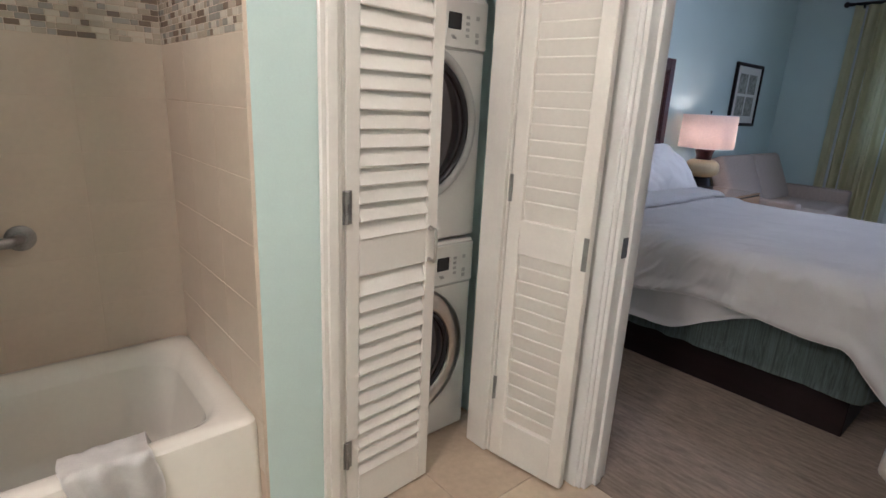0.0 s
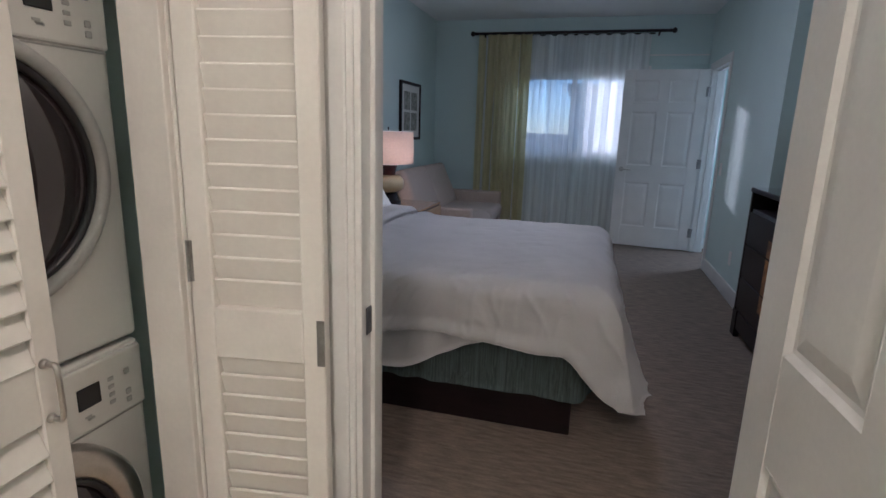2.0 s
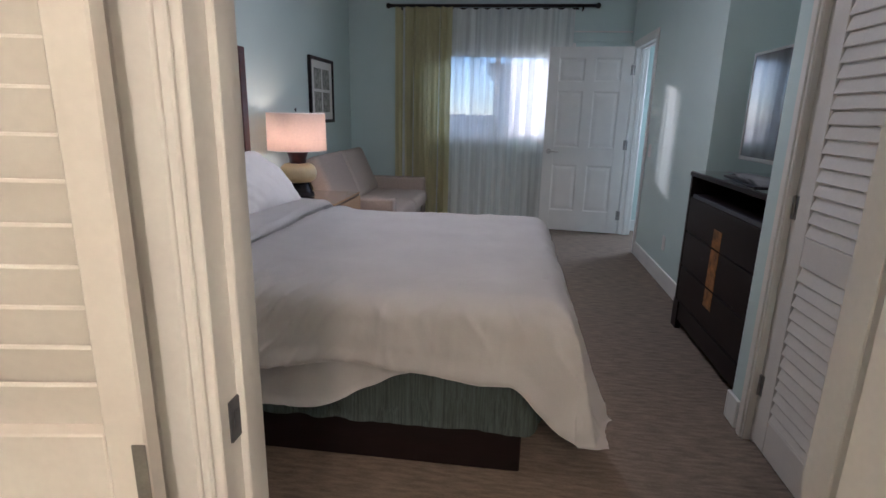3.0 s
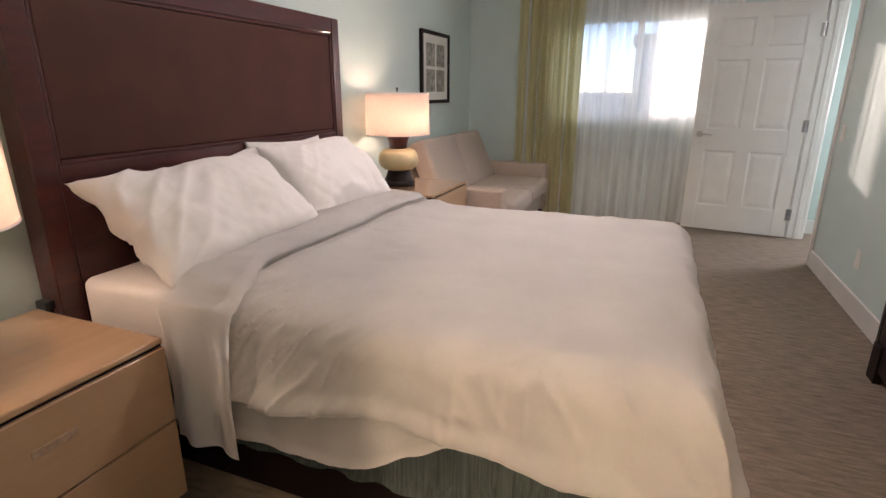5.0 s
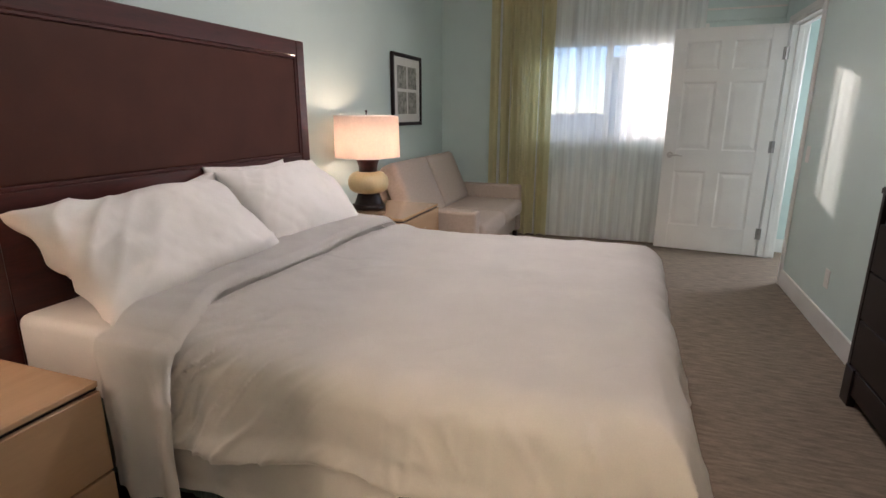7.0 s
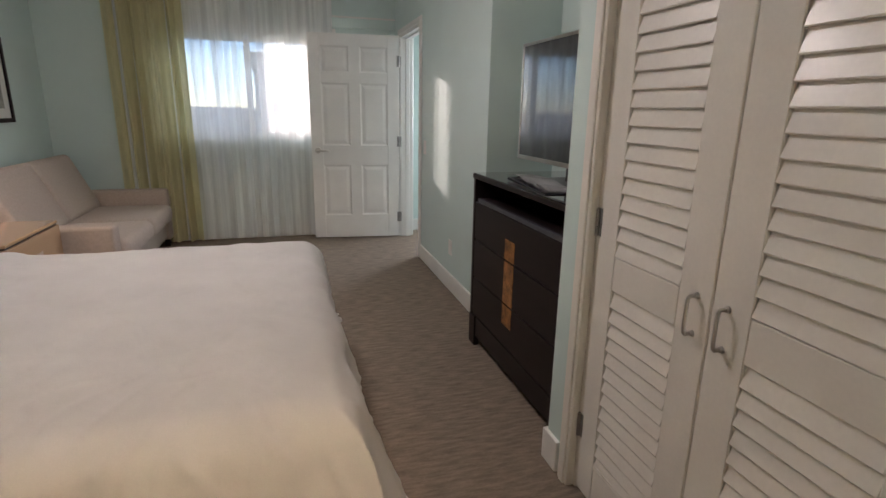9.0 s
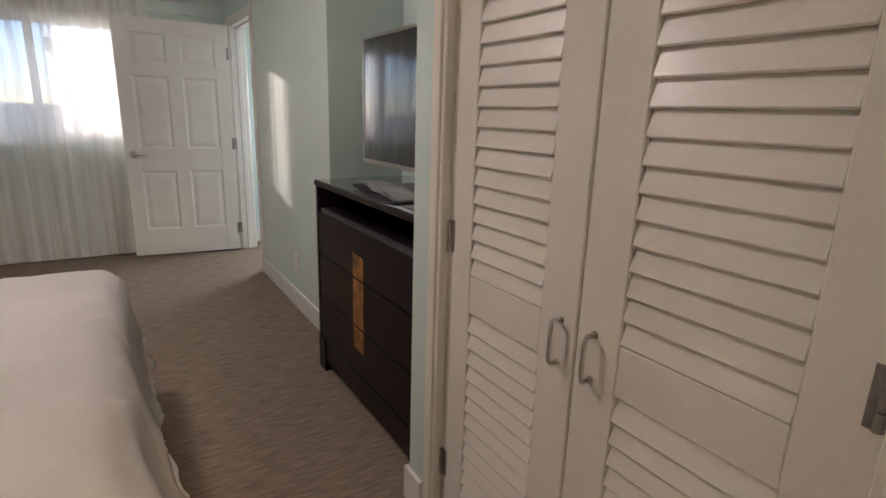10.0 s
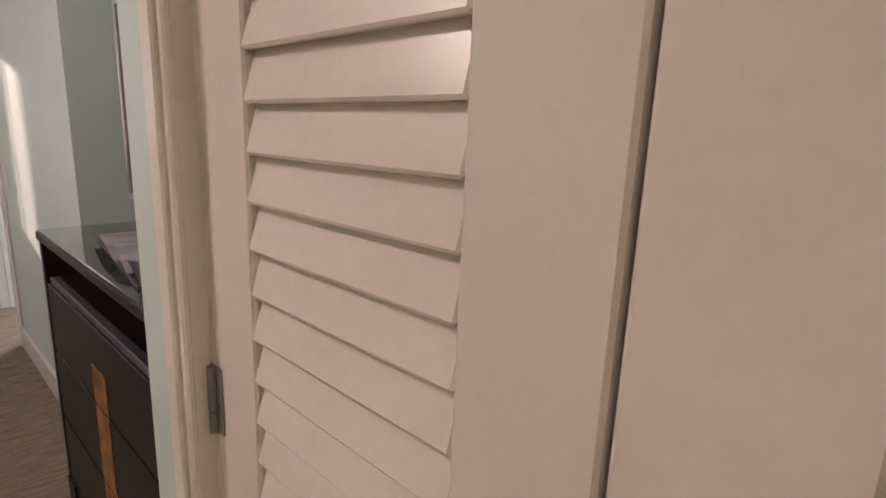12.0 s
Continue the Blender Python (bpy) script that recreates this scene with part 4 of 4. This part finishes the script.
def machine(name, at, label, h, door_z, r, ring_mat, ring_label, rim):
    """A front-loading machine, its front towards -y; the origin is the middle of its foot's front edge."""
    m = thing(name, at, label, "appliance", "stacked laundry machines")
    w = 0.298
    part("housing", boxes((-w, w, 0.0, 0.62, 0.004, h), bevel=0.012, seg=3), ENAMEL, m, smooth=False)
    part("control_panel", boxes((-w + 0.004, w - 0.004, -0.008, 0.012, h - 0.165, h - 0.012), bevel=0.006, seg=2), ENAMEL, m)
    part("panel_joint", boxes((-w + 0.006, w - 0.006, -0.0015, 0.002, h - 0.172, h - 0.169)), PLASTIC, m)
    part("display", boxes((0.120, 0.176, -0.0105, -0.007, h - 0.108, h - 0.058), bevel=0.002), BLACKP, m, "dark display")
    for k in range(4):
        part("button", boxes((0.196, 0.212, -0.0095, -0.007, h - 0.072 - 0.019 * k, h - 0.062 - 0.019 * k), bevel=0.0015), PLASTIC, m)
    for z in (0.066, 0.118, 0.138):
        part("button", boxes((0.240, 0.255, -0.0095, -0.007, h - z - 0.007, h - z + 0.007), bevel=0.002), PLASTIC, m)
        part("button", boxes((0.126 + z * 0.1, 0.142 + z * 0.1, -0.0092, -0.007, h - 0.124 - z * 0.1, h - 0.119 - z * 0.1)), PLASTIC, m)
    door = part("door_ring", lathe([(r, 0.0), (r - 0.003, 0.022), (r - 0.012, 0.034), (r - rim, 0.036), (r - rim - 0.008, 0.020), (r - rim - 0.008, 0.0)], 64), ring_mat, m, ring_label, True, at=pose(-0.008, 0.001, door_z, 90, 0, 0))
    q = r - rim - 0.006
    part("door_glass", lathe([(0.0, 0.046), (q * 0.3, 0.044), (q * 0.6, 0.037), (q * 0.85, 0.024), (q, 0.008)], 48), DARKGLASS, door, "dark convex glass", True)
    part("door_seal", lathe([(q + 0.002, 0.018), (q - 0.004, 0.027), (q - 0.014, 0.026), (q - 0.016, 0.014)], 48), BLACKP, door, smooth=True)
    for x in (-w + 0.06, w - 0.06):
        part("foot", lathe([(0.0, 0.0), (0.02, 0.0), (0.02, 0.006), (0.0, 0.006)], 12), BLACKP, m, at=pose(x, 0.06, 0))
    return m


MX = 1.545 - 0.298
machine("washing_machine", (MX, 1.56, 0.002), "white front-loading washing machine under the dryer", 0.795, 0.393, 0.255, CHROME, "chromed round door ring", 0.062)
machine("tumble_dryer", (MX, 1.56, 0.803), "white front-loading dryer stacked on the washing machine", 0.812, 0.402, 0.262, PLASTIC, "grey round door ring", 0.030)

# ---- bathtub ----


def tub_mesh(lo, hi):
    """A stretch of the tub's rings: apron, rim or sloping basin."""
    last = hi == 9
    x0, x1, ya, yb, zr = -0.96, 0.653, 1.405, 2.066, 0.45
    bm = bmesh.new()

    def ring(ix, iy, z, r, n=8):
        out = []
        for cx, cy, a0 in ((x1 - ix - r, yb - iy - r, 0), (x0 + ix + r, yb - iy - r, 90), (x0 + ix + r, ya + iy + r, 180), (x1 - ix - r, ya + iy + r, 270)):
            for k in range(n + 1):
                a = radians(a0 + 90 * k / n)
                out.append(bm.verts.new((cx + r * math.cos(a), cy + r * math.sin(a), z)))
        return out
    rings = [ring(*q) for q in ((0, 0, 0.001, 0.012), (0, 0, zr - 0.035, 0.03), (0.004, 0.004, zr - 0.012, 0.035), (0.018, 0.018, zr, 0.035), (0.055, 0.050, zr, 0.09), (0.072, 0.066, zr - 0.012, 0.11), (0.088, 0.080, zr - 0.05, 0.12), (0.14, 0.12, 0.20, 0.13), (0.20, 0.18, 0.12, 0.13), (0.30, 0.25, 0.10, 0.07))[lo:hi + 1]]
    for a, b in zip(rings, rings[1:]):
        for k in range(len(a)):
            bm.faces.new((a[k], a[(k + 1) % len(a)], b[(k + 1) % len(b)], b[k]))
    if last:
        bm.faces.new(rings[-1])
    return bm


tub = thing("bathtub", (0, 0, 0), "white built-in bathtub with a rounded rim against beige tiles", "bathtub")
for name, lo, hi in (("apron", 0, 2), ("rim", 2, 6), ("basin", 6, 9)):
    part(name, tub_mesh(lo, hi), PORCELAIN, tub, smooth=True)


def towel_f(u, v):
    s = -0.17 + 0.40 * v
    x = 0.225 + 0.175 * u + 0.012 * math.sin(9 * v)
    if s < 0:
        y, z = 1.392 + 0.010 * math.sin(14 * u), 0.463 + s * 1.0
    else:
        y, z = 1.392 + min(s, 0.09), 0.475 - max(0.0, s - 0.09) * 0.9
    y += 0.02 * max(0, s - 0.09)
    return (x, y - 0.008, z + 0.004 * noise.noise(Vector((u * 6, v * 9, 2))))


solo("towel", sheet(towel_f, 30, 34, 0.02), TERRY, "thick white terry towel folded over the tub rim", "towel", smooth=True)

gbar = thing("grab_bar", (0.232, 2.066, 0.848), "dull nickel grab bar on the tiled wall", "grab bar")
part("flange", lathe([(0.0, 0.0), (0.040, 0.0), (0.040, 0.008), (0.034, 0.013), (0.020, 0.016), (0.0, 0.016)], 28), HINGEM, gbar, smooth=True, at=pose(0, 0, 0, 90, 0, 0))
part("bar", tube([(0, -0.01, 0), (-0.005, -0.035, 0), (-0.03, -0.05, -0.002), (-0.6, -0.05, -0.01), (-0.625, -0.035, -0.01), (-0.63, -0.01, -0.01)], 0.016, 14), HINGEM, gbar, smooth=True)

# ---- small wall fittings ----
sw = thing("light_switch", (6.14, YT, 1.02), "white rocker light switch on the wall", "switch")
part("plate", boxes((-0.037, 0.037, 0.0, 0.006, -0.058, 0.058), bevel=0.002), WHITE, sw)
part("rocker", boxes((-0.016, 0.016, 0.005, 0.010, -0.032, 0.032), bevel=0.002), WHITE, sw)
ou = thing("wall_outlet", (5.35, YT, 0.33), "white wall outlet above the baseboard", "outlet")
part("plate", boxes((-0.036, 0.036, 0.0, 0.006, -0.058, 0.058), bevel=0.002), WHITE, ou)
for z in (-0.02, 0.02):
    part("socket", boxes((-0.016, 0.016, 0.005, 0.008, z - 0.014, z + 0.014), bevel=0.002), WHITE, ou)

# flush ceiling lamps of the bathroom and laundry, plus an added bedroom fill


def ceiling_light(at, r, label, glow):
    cl = thing("ceiling_light", at, label, "lamp", "ceiling lights")
    part("pan", lathe([(0.0, 0.0), (r * 1.07, 0.0), (r * 1.07, -0.02), (0.0, -0.02)], 32), CHROME, cl, smooth=True)
    part("bowl", lathe([(r, -0.02), (r * 0.965, -0.05), (r * 0.71, -0.085), (r * 0.36, -0.10), (0.0, -0.104)], 32), glow, cl, smooth=True)


def glowing_bowl(name, colour, strength):
    m = BULB.copy()
    m.name = name
    b = m.node_tree.nodes["Principled BSDF"]
    b.inputs["Emission Color"].default_value, b.inputs["Emission Strength"].default_value = (*colour, 1), strength
    return m


ceiling_light((-0.75, 0.42, ZC), 0.14, "round white glass ceiling light in the bathroom", glowing_bowl("bath_light_bowl", (1.0, 0.77, 0.53), 58.0))
ceiling_light((1.0, 0.43, ZC), 0.10, "small round white glass ceiling light before the laundry", glowing_bowl("hall_light_bowl", (1.0, 0.74, 0.48), 17.5))
# invented fill lamp, out of view, that lifts the bed and far walls
ceiling_light((4.1, 0.95, ZC), 0.17, "unseen round fill lamp added above the bed", glowing_bowl("bedroom_fill_bowl", (1.0, 0.97, 0.94), 12.8))

# ---- outside ----
tagged(new("ground", to_mesh("ground", boxes((7.8, 3000, -2000, 2000, -3.3, -3.0)), GROUNDM)), "dry ground outside the window", "ground", kind="structure")
hs = thing("house", (0, 0, 0), "grey-blue stucco neighbouring house with a low roof", "house")
part("wall", boxes((19.0, 27.0, -14.0, 1.3, -3.0, 2.6)), STUCCO, hs)
part("roof", boxes((18.5, 27.5, -14.4, 1.5, 2.6, 2.85)), ROOFM, hs)

# invented block, turned along the sun, that trims its patch on the south wall
sun_block = thing("house", (15.27, 6.0, -3.0), "unseen house-sized block added to cut off part of the sunlight", "house", rz=SUN_AZ)
part("wall", boxes((0.0, 9.0, 0.0, 10.0, 0.0, 9.0)), STUCCO, sun_block)
part("roof", boxes((-0.4, 9.4, 0.0, 10.4, 9.0, 9.25)), ROOFM, sun_block)

# ---- wall tiles of the tub, last ----
zt0, zt1, zm = 0.452, 1.405, 1.60
tw_n = structure("tile_wall_back", boxes((-1.0, 0.655, 2.0572, 2.0705, 0.41, ZC)), WALLGROUT, "beige glazed wall tiles over the tub with a mosaic band", "wall tiles")
tw_e = structure("tile_wall_end", boxes((0.6467, 0.6555, 1.372, 2.0572, 0.0, ZC)), WALLGROUT, "beige glazed wall tiles at the tub's end with a mosaic band", "wall tiles")
rows_z = [zt0 + i * (zt1 - zt0) / 6 for i in range(7)]
tile_b = to_mesh("tile", boxes((0.0006, 0.2494, -0.004, 0.004, 0.0006, (zt1 - zt0) / 6 - 0.0006), bevel=0.0006), WALLTILE)
tile_e = to_mesh("tile", boxes((-0.004, 0.004, 0.0008, 0.2288, 0.0008, (zt1 - zt0) / 6 - 0.0008), bevel=0.0008), WALLTILE)
for z in rows_z[:-1]:
    for i in range(7):
        part("tile", tile_b, None, tw_n, at=pose(0.655 - 0.25 * (i + 1), 2.060, z))
    for j in range(3):
        part("tile", tile_e, None, tw_e, at=pose(0.6495, 1.372 + 0.2297 * j, z))
for j in range(3):
    part("tile", tile_e, None, tw_e, at=pose(0.6495, 1.372 + 0.2297 * j, zt0 - 0.1595))
    for k in range(6):
        z = zm + 0.002 + 0.1588 * k
        part("tile", tile_e, None, tw_e, at=pose(0.6495, 1.372 + 0.2297 * j, z))
for k in range(6):
    for i in range(7):
        part("tile", tile_b, None, tw_n, at=pose(0.655 - 0.25 * (i + 1), 2.060, zm + 0.002 + 0.1588 * k))
MOSAIC = [tint_by_object(material("mosaic_glass_" + n, c, 0.15, var=0.05, scale=30, fine=200, bump=0.0), 0.12) for n, c in (("brown", (0.20, 0.15, 0.11)), ("beige", (0.46, 0.39, 0.30)), ("grey", (0.33, 0.31, 0.27)), ("cream", (0.58, 0.52, 0.43)))]
mh = 0.0162
mw = (0.022, 0.034, 0.046)
mos_b = [[to_mesh("mosaic_tile", boxes((0.0008, w - 0.0008, -0.004, 0.004, 0.0008, mh - 0.0008), bevel=0.001), m) for w in mw] for m in MOSAIC]
mos_e = [[to_mesh("mosaic_tile", boxes((-0.004, 0.004, 0.0008, w - 0.0008, 0.0008, mh - 0.0008), bevel=0.001), m) for w in mw] for m in MOSAIC]
rest = {k: bmesh.new() for k in range(4)}
for r in range(12):
    z = zt1 + 0.001 + r * mh
    x = 0.6455
    while x > -0.98:
        k, q = random.choice((0, 1, 1, 2, 3, 3)), random.randrange(3)
        w = mw[q]
        if x > -0.05 and r < 11:
            part("mosaic_tile", mos_b[k][q], None, tw_n, at=pose(x - w, 2.060, z))
        else:
            box(rest[k], x - w + 0.0008, x - 0.0008, 2.056, 2.064, z + 0.0008, z + mh - 0.0008)
        x -= w
    y = 1.374
    while y < 2.055:
        k, q = random.choice((0, 1, 1, 2, 3, 3)), random.randrange(3)
        w = min(mw[q], 2.056 - y)
        if w < 0.012:
            break
        if w == mw[q]:
            part("mosaic_tile", mos_e[k][q], None, tw_e, at=pose(0.6495, y, z))
        else:
            box(rest[k], 0.6455, 0.6535, y + 0.0008, y + w - 0.0008, z + 0.0008, z + mh - 0.0008)
        y += w
for k in range(4):
    tagged(part("mosaic_tiles", rest[k], MOSAIC[k], tw_n), kind="stuff")
